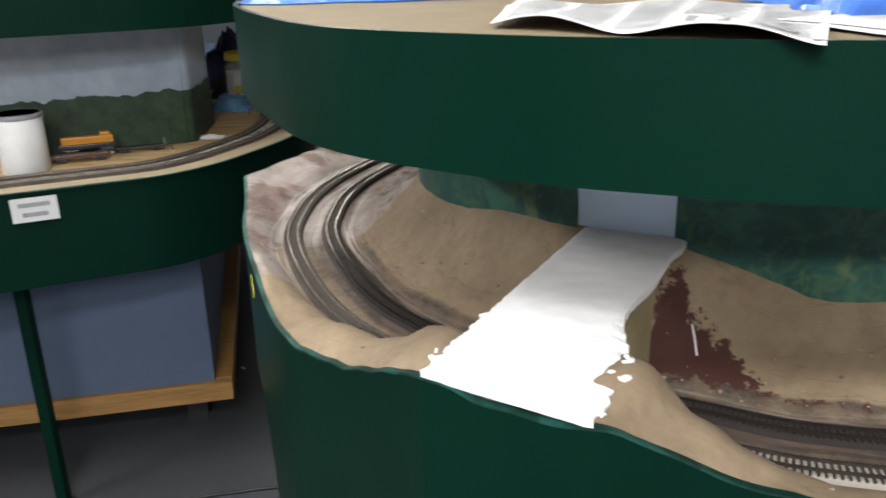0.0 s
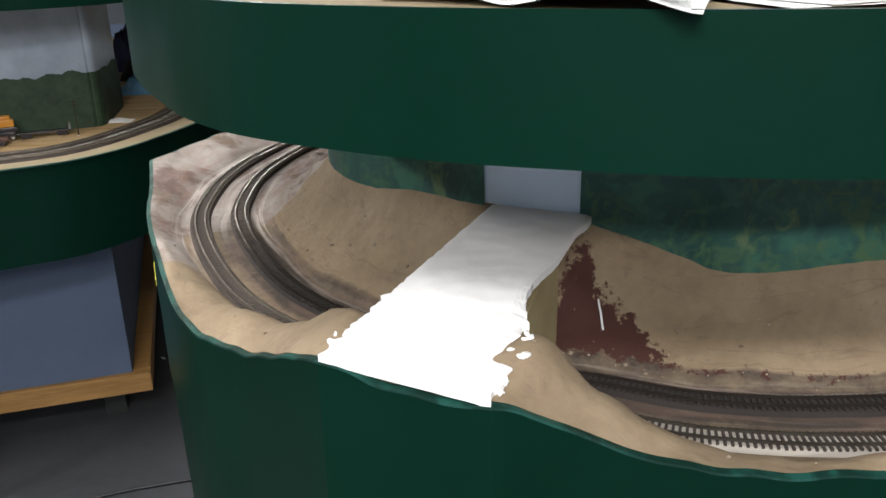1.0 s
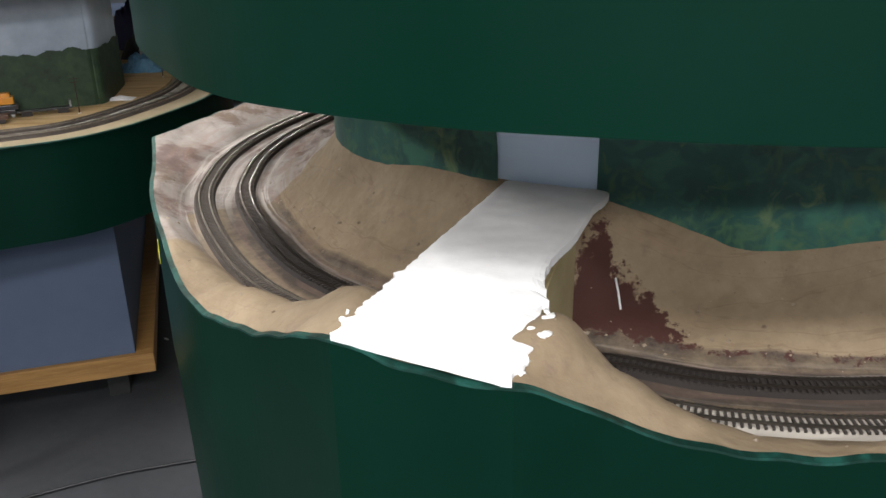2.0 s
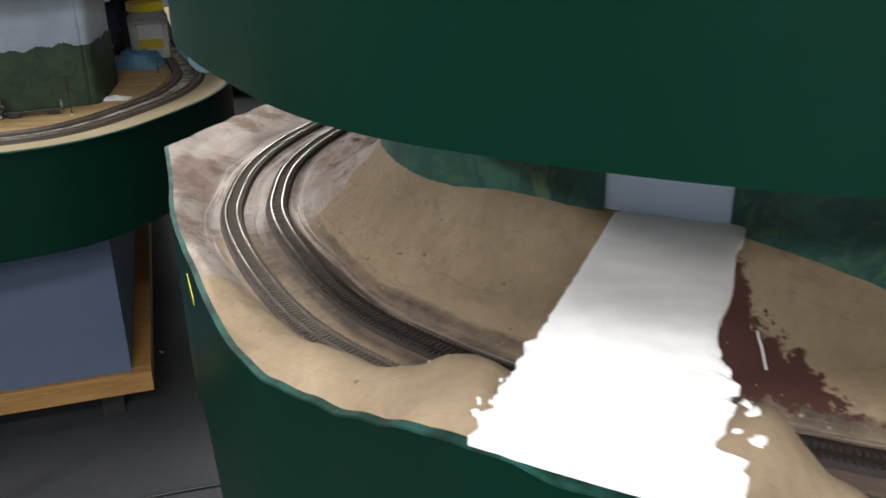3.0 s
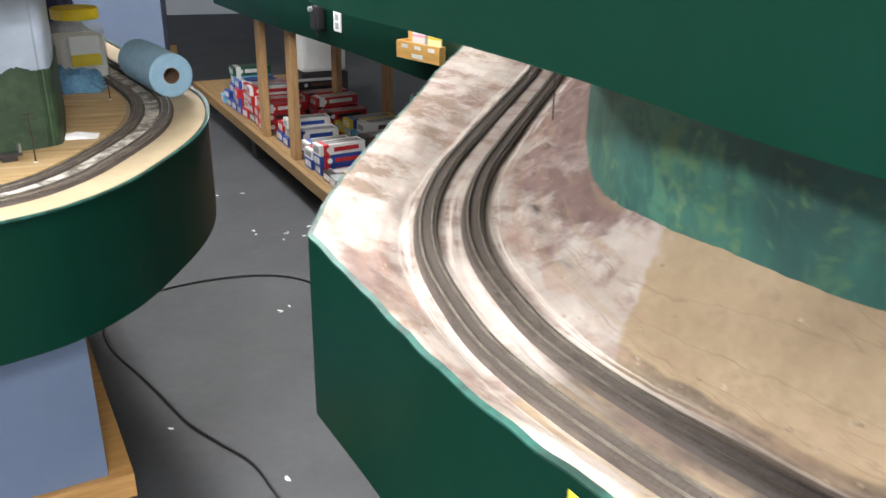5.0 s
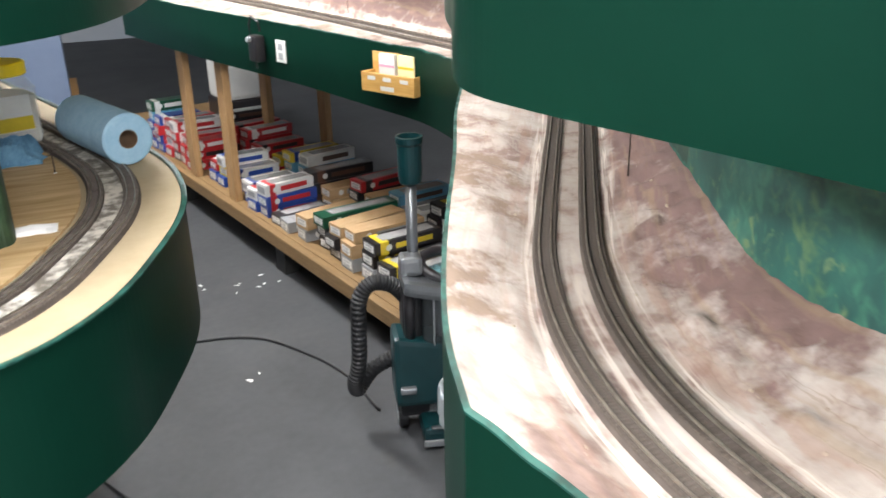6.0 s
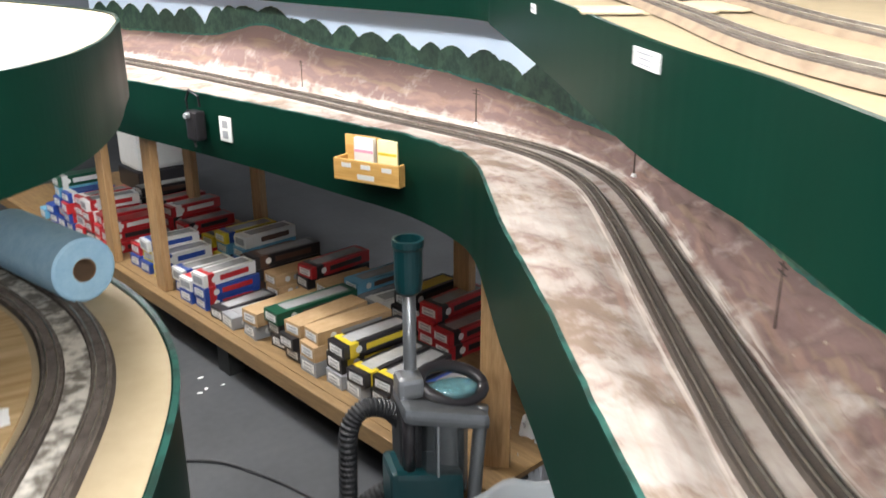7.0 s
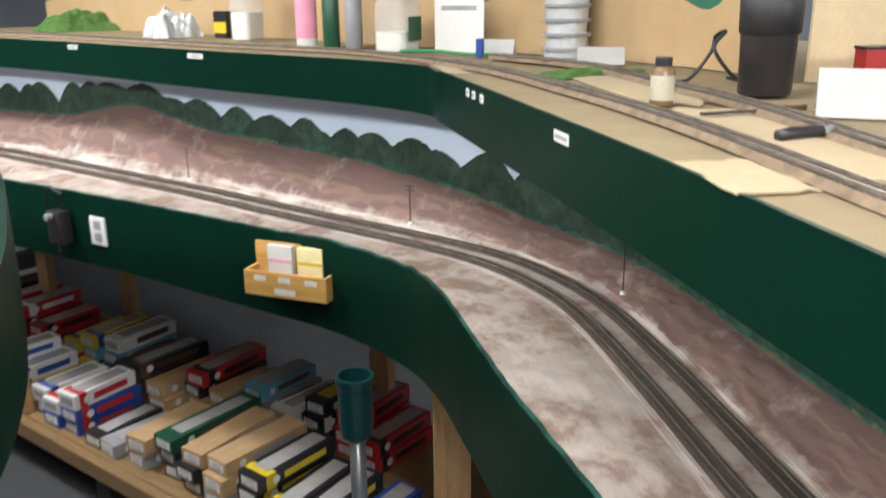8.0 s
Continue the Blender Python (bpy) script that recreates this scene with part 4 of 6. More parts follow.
def utility_pole(x, y, z, high, rz):
    th = empty("utility_pole", (x, y, z), rz)
    part("mast", lathe(bmesh.new(), [(0.0017, 0), (0.0012, high)], n=8), POLE, th)
    for k, w in ((0.006, 0.026), (0.016, 0.026)):
        part("crossarm", boxes(((0, 0, high - k), (w, 0.0016, 0.0018))), POLE, th)
    part("footing", lathe(bmesh.new(), [(0.006, -0.004), (0.005, 0.001), (0.002, 0.003)], n=10), PLASTER, th, "white glue at the foot")
    tagged(th, "thin dark model utility pole with two crossarms", "utility pole", "utility poles")


utility_pole(-0.88, 2.76, PTOP + 0.002, 0.11, 20)
utility_pole(-0.77, 3.33, PTOP + 0.002, 0.06, 20)
utility_pole(0.146, 2.428, 1.138, 0.115, 60)
utility_pole(0.515, 3.1, 1.172, 0.115, 60)
utility_pole(0.535, 3.77, 1.172, 0.1, 100)
utility_pole(0.365, 4.66, 1.168, 0.1, 100)


def towel_roll(a, b):
    a, b = Vector(a), Vector(b)
    th = empty("paper_towel_roll", a)
    m = (b - a).to_track_quat("Z", "Y").to_matrix().to_4x4()
    n, long = 40, (b - a).length
    bm = bmesh.new()
    prof = [(0.0225, 0.0), (0.055, 0.0), (0.0605, 0.003), (0.0605, long - 0.003), (0.055, long), (0.0225, long)]
    rings = [[bm.verts.new(m @ Vector((r * math.cos(2 * math.pi * k / n), r * math.sin(2 * math.pi * k / n), z))) for k in range(n)] for r, z in prof]
    for p, q in zip(rings, rings[1:]):
        for k in range(n):
            bm.faces.new((p[k], p[(k + 1) % n], q[(k + 1) % n], q[k]))
    part("paper", bm, TOWEL, th)
    bm = bmesh.new()
    prof = [(0.0225, 0.001), (0.0225, long - 0.001), (0.0205, long - 0.001), (0.0205, 0.001)]
    rings = [[bm.verts.new(m @ Vector((r * math.cos(2 * math.pi * k / n), r * math.sin(2 * math.pi * k / n), z))) for k in range(n)] for r, z in prof]
    for p, q in zip(rings, rings[1:] + rings[:1]):
        for k in range(n):
            bm.faces.new((p[k], p[(k + 1) % n], q[(k + 1) % n], q[k]))
    part("core", bm, CARDTUBE, th, "brown cardboard core")
    tagged(th, "blue paper towel roll lying on its side", "paper towel")


towel_roll((-0.603, 3.325, PTOP + 0.0625), (-0.7, 3.6, PTOP + 0.0625))


def jar(x, y, z, rad, high, lid, name="plastic_jar", label="", fill=0.6, square=True, group=""):
    th = empty(name, (x, y, z), 18)
    n = 4 if square else 24
    tw = Matrix.Rotation(radians(45), 4, "Z") if square else Matrix()
    k = 1.3 if square else 1.0
    bm = lathe(bmesh.new(), [(rad * k * 0.96, 0), (rad * k, 0.008), (rad * k, high * 0.7), (rad * 0.78 * k, high * 0.82), (rad * 0.74 * k, high * 0.86)], tw, n)
    if square:
        bmesh.ops.bevel(bm, geom=[e for e in bm.edges if abs(e.verts[0].co.z - e.verts[1].co.z) > 0.004], offset=rad * 0.3, segments=3, affect="EDGES", profile=0.5)
    part("body", bm, CLEAR, th, "clear plastic jar body")
    bm = lathe(bmesh.new(), [(rad * k * 0.92, 0.004), (rad * k * 0.95, 0.012), (rad * k * 0.95, high * fill)], tw, n)
    if square:
        bmesh.ops.bevel(bm, geom=[e for e in bm.edges if abs(e.verts[0].co.z - e.verts[1].co.z) > 0.004], offset=rad * 0.3, segments=3, affect="EDGES", profile=0.5)
    part("contents", bm, POWDER, th, "white powder contents")
    bm = lathe(bmesh.new(), [(rad * 0.86, high * 0.84), (rad * 0.9, high * 0.85), (rad * 0.9, high * 0.985), (rad * 0.84, high)], n=28)
    part("lid", bm, lid, th, "bright screw lid")
    return th


j = jar(-0.87, 3.68, PTOP + 0.003, 0.075, 0.205, LIDYEL)
part("sticker", boxes(((0.0, -0.078, 0.085), (0.085, 0.002, 0.09))), M_WHITE, j, "white paper sticker")
part("sticker_band", boxes(((0.0, -0.0795, 0.06), (0.085, 0.002, 0.034))), M_YELLOW, j, "yellow printed band")
tagged(j, "clear square plastic jar with white powder and yellow lid", "jar")


def crumple(name, place, size, material, label, category, seed=0, n=22):
    """Crumpled cloth or sheet, as one creased mesh."""
    bm = bmesh.new()
    bmesh.ops.create_grid(bm, x_segments=n, y_segments=n, size=0.5)
    for v in bm.verts:
        x, y = v.co.x, v.co.y
        r = max(abs(x), abs(y)) * 2
        q = Vector((x * 4 + seed, y * 4, seed))
        z = (1 - r**3) * (0.55 + 0.5 * noise.noise(q) + 0.35 * abs(noise.noise(q * 2.3))) + 0.12 * abs(noise.noise(q * 5)) * (1 - r**6)
        v.co = Vector((x * size[0] * (1 + 0.25 * noise.noise(q + Vector((9, 0, 0)))), y * size[1] * (1 + 0.25 * noise.noise(q + Vector((0, 9, 0)))), max(0.001, z * size[2])))
    th = part(name, bm, material, smooth=False)
    th.matrix_basis = Matrix.Translation(place)
    sm = th.modifiers.new("thick", "SOLIDIFY")
    sm.thickness = 0.0015
    tagged(th, label, category)
    return th


crumple("blue_rag", (-0.88, 3.5, PTOP + 0.003), (0.17, 0.16, 0.075), RAG, "crumpled dark blue rag lying on the plywood", "rag", 3)
th = crumple("plaster_patch", (-0.83, 2.95, PTOP + 0.003), (0.12, 0.05, 0.012), PLASTER, "small patch of white plaster on the plywood", "plaster", 6, 10)
crumple("purple_bag", (-1.02, 4.1, PTOP + 0.003), (0.26, 0.2, 0.3), plain("purple_cloth", (0.025, 0.025, 0.07), 0.8), "crumpled dark purple bag behind the jar", "bag", 8)
crumple("dark_cloth", (-0.96, 3.85, PTOP + 0.003), (0.16, 0.2, 0.14), DARK, "crumpled dark cloth lying behind the plastic jar", "cloth", 12)


def label_card(x, y, z, wide, high, turn, lines, material, text, category="label", tip=0.0):
    """A card on an upright face; turn: the way the face looks, in degrees from -y."""
    th = empty("label_card", (x, y, z), turn)
    part("card", boxes(((0, 0, 0), (wide, 0.0012, high))), material, th)
    rnd = random.Random(int(x * 1000) + int(y * 77))
    for k in range(lines):
        w = wide * rnd.uniform(0.55, 0.85)
        zz = high * (0.5 - (k + 0.75) / (lines + 0.5))
        part("text_bar", boxes(((0, -0.0009, zz), (w, 0.0006, high * 0.36 / lines))), INK, th, "dark bar of print")
    tagged(th, text, category, "fascia labels")
    return th


label_card(-1.11, 2.297, 0.988, 0.115, 0.066, 25, 2, M_WHITE, "white printed card stuck on the green fascia")

# ---------------------------------------------------------------- on the main fascia
nb = empty("card_holder", (0.262, 3.93, 0.998), math.degrees(math.atan2(3.824 - 4.031, 0.315 - 0.207)))
part("front_board", boxes(((0, -0.004, 0.032), (0.235, 0.008, 0.064)), bevel=0.001), OAKBOX, nb)
part("bottom_board", boxes(((0, 0.03, 0.004), (0.219, 0.06, 0.008))), OAKBOX, nb)
part("back_board", boxes(((0, 0.056, 0.062), (0.235, 0.008, 0.124)), bevel=0.001), OAKBOX, nb)
for s in (-1, 1):
    part("end_board", boxes(((s * 0.1135, 0.026, 0.032), (0.008, 0.052, 0.064))), OAKBOX, nb)
for x0, c in ((-0.03, M_WHITE), (0.055, CARDY)):
    cd = part("card", boxes(((x0, 0.034, 0.068), (0.07, 0.016, 0.112))), c, nb, "paper card")
    part("card_stripe", boxes(((x0, 0.0255, 0.085), (0.066, 0.001, 0.008))), PINK if x0 < 0 else M_YELLOW, cd, "coloured printed stripe")
for x0 in (-0.07, 0.0, 0.075):
    part("tag", boxes(((x0, -0.0087, 0.047), (0.034, 0.0012, 0.013))), M_WHITE, nb, "small white paper tag")
part("tag", boxes(((0.0, -0.0087, 0.016), (0.06, 0.0012, 0.015))), M_WHITE, nb, "small white paper tag")
tagged(nb, "oak card holder with paper cards fixed to the fascia", "card holder")



def on_fascia(y, z, out=0.0065):
    """A place on the far lower fascia and the way it faces."""
    k = int(np.argmin(np.abs(rimline[:, 1] - y) + 10 * (station < 20)))
    d = rimline[k + 1] - rimline[k - 1]
    n = normals2(rimline[k - 1 : k + 2])[1]
    return (rimline[k, 0] - n[0] * out, rimline[k, 1] - n[1] * out, z), math.degrees(math.atan2(-d[1], -d[0]))


spot, out_turn = on_fascia(4.765, 1.03)
ot = empty("wall_outlet", spot, out_turn)
part("plate", boxes(((0, -0.003, 0), (0.072, 0.006, 0.09)), bevel=0.002), M_WHITE, ot)
for zz in (-0.019, 0.019):
    part("socket", boxes(((0, -0.0068, zz), (0.032, 0.002, 0.028)), bevel=0.0008), M_GREY, ot, "grey socket face")
tagged(ot, "white double outlet plate on the green fascia", "outlet")
spot, out_turn = on_fascia(4.915, 1.03)
ad = empty("throttle_holder", spot, out_turn)
part("case", boxes(((0, -0.03, 0.0), (0.07, 0.045, 0.11)), bevel=0.01), M_BLACK, ad)
part("knob", lathe(bmesh.new(), [(0.012, 0), (0.012, 0.016), (0.009, 0.018)], Matrix.Translation((0, -0.057, 0.04)) @ Matrix.Rotation(radians(90), 4, "X"), 16), GREYP, ad, "grey knob")
part("cable", tube(bmesh.new(), [(0.02, -0.02, 0.07), (0.03, -0.03, 0.11), (-0.01, -0.04, 0.13), (-0.05, -0.03, 0.09), (-0.055, -0.02, 0.0), (-0.03, -0.02, -0.09)], 0.005, 8), BLACK, ad, "looped black cable")
tagged(ad, "black throttle with a looped cable on the fascia", "throttle")

tp = empty("tape_mark", (-0.2815, 1.327, 1.147), math.degrees(math.atan2(-0.081, 0.023)))
part("tape", boxes(((0, -0.0015, 0), (0.075, 0.001, 0.0095))), TAPE, tp)
tagged(tp, "short strip of yellow tape on the green fascia", "tape")



def on_upper(y, z, wide, high, lines, text):
    """A printed strip on the far upper fascia."""
    k = int(np.argmin(np.abs(upper[:, 1] - y) + 10 * (np.arange(len(upper)) < 190)))
    n = normals2(upper[k - 1 : k + 2])[1]
    d = upper[k + 1] - upper[k - 1]
    f = (y - upper[k, 1]) / d[1]
    label_card(upper[k, 0] + f * d[0] - n[0] * 0.0072, y - n[1] * 0.0072, z, wide, high, math.degrees(math.atan2(-d[1], -d[0])), lines, M_WHITE, text)


on_upper(2.306, 1.5545, 0.066, 0.0165, 3, "long white printed strip on the upper fascia")
on_upper(2.866, 1.556, 0.05, 0.014, 1, "small white printed strip on the upper fascia")
for y in (3.19, 3.235, 3.27):
    on_upper(y, 1.56, 0.02, 0.013, 1, "tiny white printed strip on the upper fascia")
on_upper(4.42, 1.562, 0.07, 0.014, 1, "narrow white printed strip on the upper fascia")
on_upper(5.1, 1.562, 0.06, 0.014, 1, "narrow white printed strip on the upper fascia")

# ---------------------------------------------------------------- storage shelf with boxes
SH, SD = Vector((0.2, 4.0, 0)), Vector((-0.205, 0.979, 0))
SN = Vector((0.979, 0.205, 0))
SHELF_TURN = math.degrees(math.atan2(SD.y, SD.x))


def on_shelf(s, r, z=0.2):
    p = SH + SD * s + SN * r
    return Vector((p.x, p.y, z))


shelf = empty("storage_shelf", on_shelf(0, 0, 0), SHELF_TURN)
part("front_beam", boxes(((1.55, -0.019, 0.167), (4.3, 0.038, 0.064)), bevel=0.003), BEAM, shelf, "pine front beam with shade in its colour")
part("shelf_board", boxes(((1.55, -0.42, 0.19), (4.3, 0.76, 0.018))), BEAM, shelf, "wooden shelf board with shade in its colour")
part("back_beam", boxes(((1.55, -0.80, 0.155), (4.3, 0.038, 0.089)), bevel=0.003), PINE_X, shelf)
for s in (-0.45, 0.9, 2.2, 3.5):
    part("support", boxes(((s, -0.06, 0.056), (0.09, 0.07, 0.11))), DARK, shelf, "dark short support")
    part("support", boxes(((s, -0.76, 0.056), (0.09, 0.07, 0.11))), DARK, shelf, "dark short support")
tagged(shelf, "low pine storage shelf full of model train boxes", "shelf")


def post(x, y, low, high, rz=SHELF_TURN, wide=0.089):
    th = part("pine_post", boxes(((0, 0, (high - low) / 2), (wide, 0.038, high - low)), bevel=0.003), PINE)
    th.matrix_basis = pose(x, y, low, 0, 0, rz)
    tagged(th, "knotty pine benchwork post under the lower deck", "post", "benchwork posts")


for s, r in ((1.98, 0.05), (1.46, 0.06)):
    p = on_shelf(s, r)
    post(p.x, p.y, 0.2, 1.02)
for x, y in ((0.34, 6.3), (0.595, 5.95), (0.9, 4.4)):
    post(x, y, 0.2, 1.02)
post(0.455, 3.53, 0.0, 1.02, -38)
post(1.0, 3.2, 0.0, 1.02, 30)
post(0.35, 1.5, 0.0, 1.02, 30)
post(1.1, 1.2, 0.0, 1.02, 30)


def model_box(s, r, z, long, wide, high, body, top=None, band=None, tilt=0.0, ends=True, text=""):
    """A train box, its long side across the shelf, its end to the aisle."""
    th = empty("model_box", on_shelf(s, r, z), SHELF_TURN - 90 + tilt)
    part("carton", boxes(((0, 0, high / 2), (long, wide, high)), bevel=0.0015), body, th)
    if top:
        part("window", boxes(((0.012, 0, high + 0.0006), (long * 0.78, wide * 0.62, 0.0014))), top, th, "clear window in the lid")
    if band:
        part("band", boxes(((-long * 0.36, 0, high / 2), (long * 0.12, wide + 0.0012, high + 0.0012))), band, th, "printed coloured band")
    if ends:
        e = part("end_label", boxes(((-long / 2 - 0.0007, 0, high * 0.5), (0.0014, wide * 0.72, high * 0.55))), M_WHITE if body is not M_WHITE else M_GREY, th, "white end label")
        for k in (-1, 1):
            part("print_bar", boxes(((-long / 2 - 0.0016, 0, high * 0.5 + k * high * 0.13), (0.0006, wide * 0.5, high * 0.09))), INK, e, "dark bar of print")
    for k in (-1, 1):
        part("side_print", boxes(((long * 0.08, k * (wide / 2 + 0.0006), high * 0.5), (long * 0.55, 0.0012, high * 0.42))), band or (M_GREY if body is CARD else M_WHITE if body in (M_RED, M_BLUE) else M_BROWN), th, "printed side panel")
        part("side_badge", lathe(bmesh.new(), [(high * 0.26, 0), (high * 0.26, 0.0012)], Matrix.Translation((-long * 0.3, k * (wide / 2 + 0.0012 if k > 0 else wide / 2), high * 0.5)) @ Matrix.Rotation(radians(90), 4, "X"), 14), M_WHITE, th, "plain pale round badge")
    tagged(th, text, "box", "model train boxes")
    return th


H = 0.052
COLS = [
    # s, r, layers of (body, window, band), length, words
    (-0.12, 0.36, [(M_BLUE, SILVER, None)], 0.2, "blue model train box with a clear window"),
    (-0.02, 0.26, [(M_BLACK, SILVER, M_YELLOW), (M_BLACK, SILVER, M_YELLOW)], 0.3, "black model train box with yellow end band"),
    (0.08, 0.25, [(M_GREY, SILVER, None), (M_BLACK, SILVER, M_YELLOW)], 0.32, "black and grey model train box with clear lid"),
    (0.19, 0.24, [(M_GREY, None, None), (M_BLACK, SILVER, M_YELLOW), (M_BLACK, SILVER, M_YELLOW)], 0.32, "black model train box with silver window"),
    (0.33, 0.24, [(M_GREY, None, None), (CARD, None, None), (CARD, None, None)], 0.33, "plain brown cardboard model box"),
    (0.47, 0.24, [(M_BLACK, None, None), (M_BLACK, None, None), (CARD, None, None)], 0.33, "brown cardboard box over black box ends"),
    (0.6, 0.28, [(M_BLACK, None, None), (M_BLACK, None, None), (M_GREEN, SILVER, None)], 0.38, "dark green model box with a long clear window"),
    (0.74, 0.22, [(M_GREY, None, None), (CARD, None, None)], 0.3, "tan cardboard model box with grey ends"),
    (0.88, 0.18, [(M_GREY, SILVER, None)], 0.27, "grey model box with a white lid"),
    (0.99, 0.2, [(M_BLACK, SILVER, None)], 0.27, "black and white model train box"),
    (0.78, 0.58, [(CARD, None, None), (CARD, None, None)], 0.27, "brown cardboard model box"),
    (1.14, 0.2, [(M_BLUE, None, M_RED), (M_BLUE, M_WHITE, M_RED), (M_WHITE, SILVER, M_RED)], 0.27, "red, white and blue model train box"),
    (1.25, 0.2, [(M_BLUE, None, M_RED), (M_WHITE, SILVER, M_RED)], 0.27, "white and blue model train box with red band"),
    (1.36, 0.21, [(M_BLUE, SILVER, M_YELLOW), (M_WHITE, SILVER, M_BLUE)], 0.26, "white model train box with blue band"),
    (1.6, 0.22, [(M_YELLOW, SILVER, M_BLUE), (M_WHITE, SILVER, M_BLUE)], 0.26, "yellow and blue model train box"),
    (1.71, 0.22, [(M_BLUE, None, M_WHITE), (M_YELLOW, SILVER, M_BLUE), (M_WHITE, SILVER, M_BLUE)], 0.26, "blue and white model train box"),
    (1.83, 0.22, [(M_BLUE, None, M_WHITE), (M_RED, SILVER, M_WHITE)], 0.27, "red and blue model train box"),
    (2.1, 0.2, [(M_RED, None, M_BLACK), (M_RED, SILVER, M_BLACK), (M_RED, None, M_WHITE)], 0.28, "bright red model train box"),
    (2.22, 0.21, [(M_RED, None, M_WHITE), (M_RED, SILVER, None), (M_RED, SILVER, None)], 0.28, "red model train box with white print"),
    (2.34, 0.2, [(M_BLACK, None, M_RED), (M_RED, None, M_WHITE), (M_RED, SILVER, M_WHITE), (M_WHITE, SILVER, M_RED)], 0.28, "red and white striped model train box"),
    (2.46, 0.2, [(M_RED, None, M_WHITE), (M_WHITE, None, M_RED), (M_RED, None, M_WHITE), (M_RED, SILVER, M_WHITE)], 0.28, "red and white model train box in a stack"),
    (2.58, 0.17, [(M_BLUE, None, M_WHITE), (M_BLUE, None, M_RED), (M_RED, SILVER, None), (M_BLUE, None, M_WHITE)], 0.26, "dark blue model train box in a stack"),
    (2.7, 0.18, [(M_BLUE, None, M_WHITE), (M_RED, None, M_WHITE), (M_BLUE, SILVER, M_WHITE), (M_SKYB, None, M_WHITE), (M_GREEN, None, M_WHITE)], 0.26, "blue and white model box in a tall stack"),
    (2.82, 0.16, [(M_BLUE, None, None), (M_BLUE, SILVER, None)], 0.24, "dark blue model train box"),
    (2.95, 0.15, [(M_SKYB, None, None)], 0.22, "light blue model train box"),
    # back row
    (0.1, 0.66, [(M_RED, SILVER, M_BLACK), (M_RED, SILVER, M_BLACK)], 0.3, "red model train box with black end and window"),
    (0.22, 0.68, [(M_RED, None, M_BLACK), (M_RED, SILVER, M_BLACK), (M_RED, SILVER, M_BLACK)], 0.3, "red model train box with a clear window"),
    (0.36, 0.66, [(M_BLACK, None, None), (M_BLACK, None, M_WHITE), (M_BLACK, M_YELLOW, None)], 0.28, "black model train box with yellow print"),
    (0.5, 0.64, [(M_GREY, None, None), (M_WHITE, SILVER, None)], 0.28, "white and grey model train box"),
    (0.64, 0.64, [(M_GREY, None, None), (M_GREY, None, None), (M_SKYB, SILVER, None)], 0.28, "light blue model train box with clear lid"),
    (0.92, 0.6, [(CARD, None, None), (M_BLACK, None, None), (M_RED, SILVER, M_BLACK)], 0.33, "red and black model box with silver window"),
    (1.04, 0.5, [(CARD, None, None), (CARD, None, None)], 0.3, "brown cardboard model box"),
    (1.15, 0.5, [(M_BROWN, None, M_BLACK), (M_BLACK, None, M_BROWN), (M_BLACK, SILVER, M_BROWN)], 0.34, "black and brown printed model train box"),
    (1.3, 0.52, [(M_BLUE, None, None), (M_BROWN, None, None)], 0.3, "dark brown model train box"),
    (1.45, 0.58, [(M_BLUE, None, M_WHITE), (M_SKYB, M_WHITE, None), (M_WHITE, SILVER, None)], 0.3, "white over light blue model train box"),
    (1.58, 0.55, [(M_YELLOW, None, M_BLACK), (M_SKYB, None, None), (M_YELLOW, SILVER, M_BLUE)], 0.3, "yellow and grey model train box"),
    (1.72, 0.55, [(M_RED, None, None), (M_YELLOW, SILVER, M_BLACK)], 0.3, "yellow model train box with black end"),
    (2.0, 0.55, [(M_RED, None, M_BLACK), (M_RED, SILVER, M_BLACK)], 0.3, "red model train box at the back"),
    (2.15, 0.55, [(M_RED, None, M_BLACK), (M_RED, None, M_BLACK), (M_RED, SILVER, M_WHITE)], 0.3, "red model train box at the back"),
    (2.3, 0.55, [(M_BLACK, None, M_RED), (M_RED, None, M_BLACK), (M_RED, SILVER, M_BLACK)], 0.3, "red and black model train box"),
    (2.45, 0.55, [(M_BLACK, None, None), (M_BLACK, None, None), (M_BLACK, None, None), (M_BLACK, SILVER, None)], 0.32, "black model train box in a stack"),
    (2.6, 0.55, [(M_BLACK, None, None), (M_BLACK, None, None), (M_BLACK, SILVER, None)], 0.32, "black model train box in a stack"),
]
rb = random.Random(11)
for s, r, layers, long, text in COLS:
    z = 0.2
    for k, (b, t, d) in enumerate(layers):
        last = k == len(layers) - 1
        hh = H * rb.uniform(0.94, 1.12)
        model_box(s + rb.uniform(-0.006, 0.006), r + rb.uniform(-0.012, 0.012), z, long * rb.uniform(0.96, 1.0), 0.1 * rb.uniform(0.93, 1.0), hh, b, t if last else None, d, rb.uniform(-5, 5), True, text)
        z += hh + 0.0015

# pale bin on a black crate behind the posts, and loose bags under the deck
th = empty("storage_bin", (0.37, 7.35, 0.0), 10)
part("crate", boxes(((0, 0, 0.16), (0.36, 0.34, 0.32)), bevel=0.01), M_BLACK, th, "black lower crate")
part("body", boxes(((0, 0, 0.52), (0.34, 0.32, 0.4)), bevel=0.03), M_WHITE, th, "pale grey-white upper bin")
tagged(th, "pale plastic bin standing on a black crate", "bin")
crumple("plastic_bag", (0.62, 3.62, 0.001), (0.3, 0.3, 0.3), FOIL, "crumpled pale plastic bag behind the post", "bag", 15)
th = empty("side_panel_box", (0.36, 3.83, 0.2), SHELF_TURN)
part("board", boxes(((0, -0.12, 0.01), (0.2, 0.24, 0.02))), OAKBOX, th)
tagged(th, "bare yellow wooden board lying on the shelf end", "board")


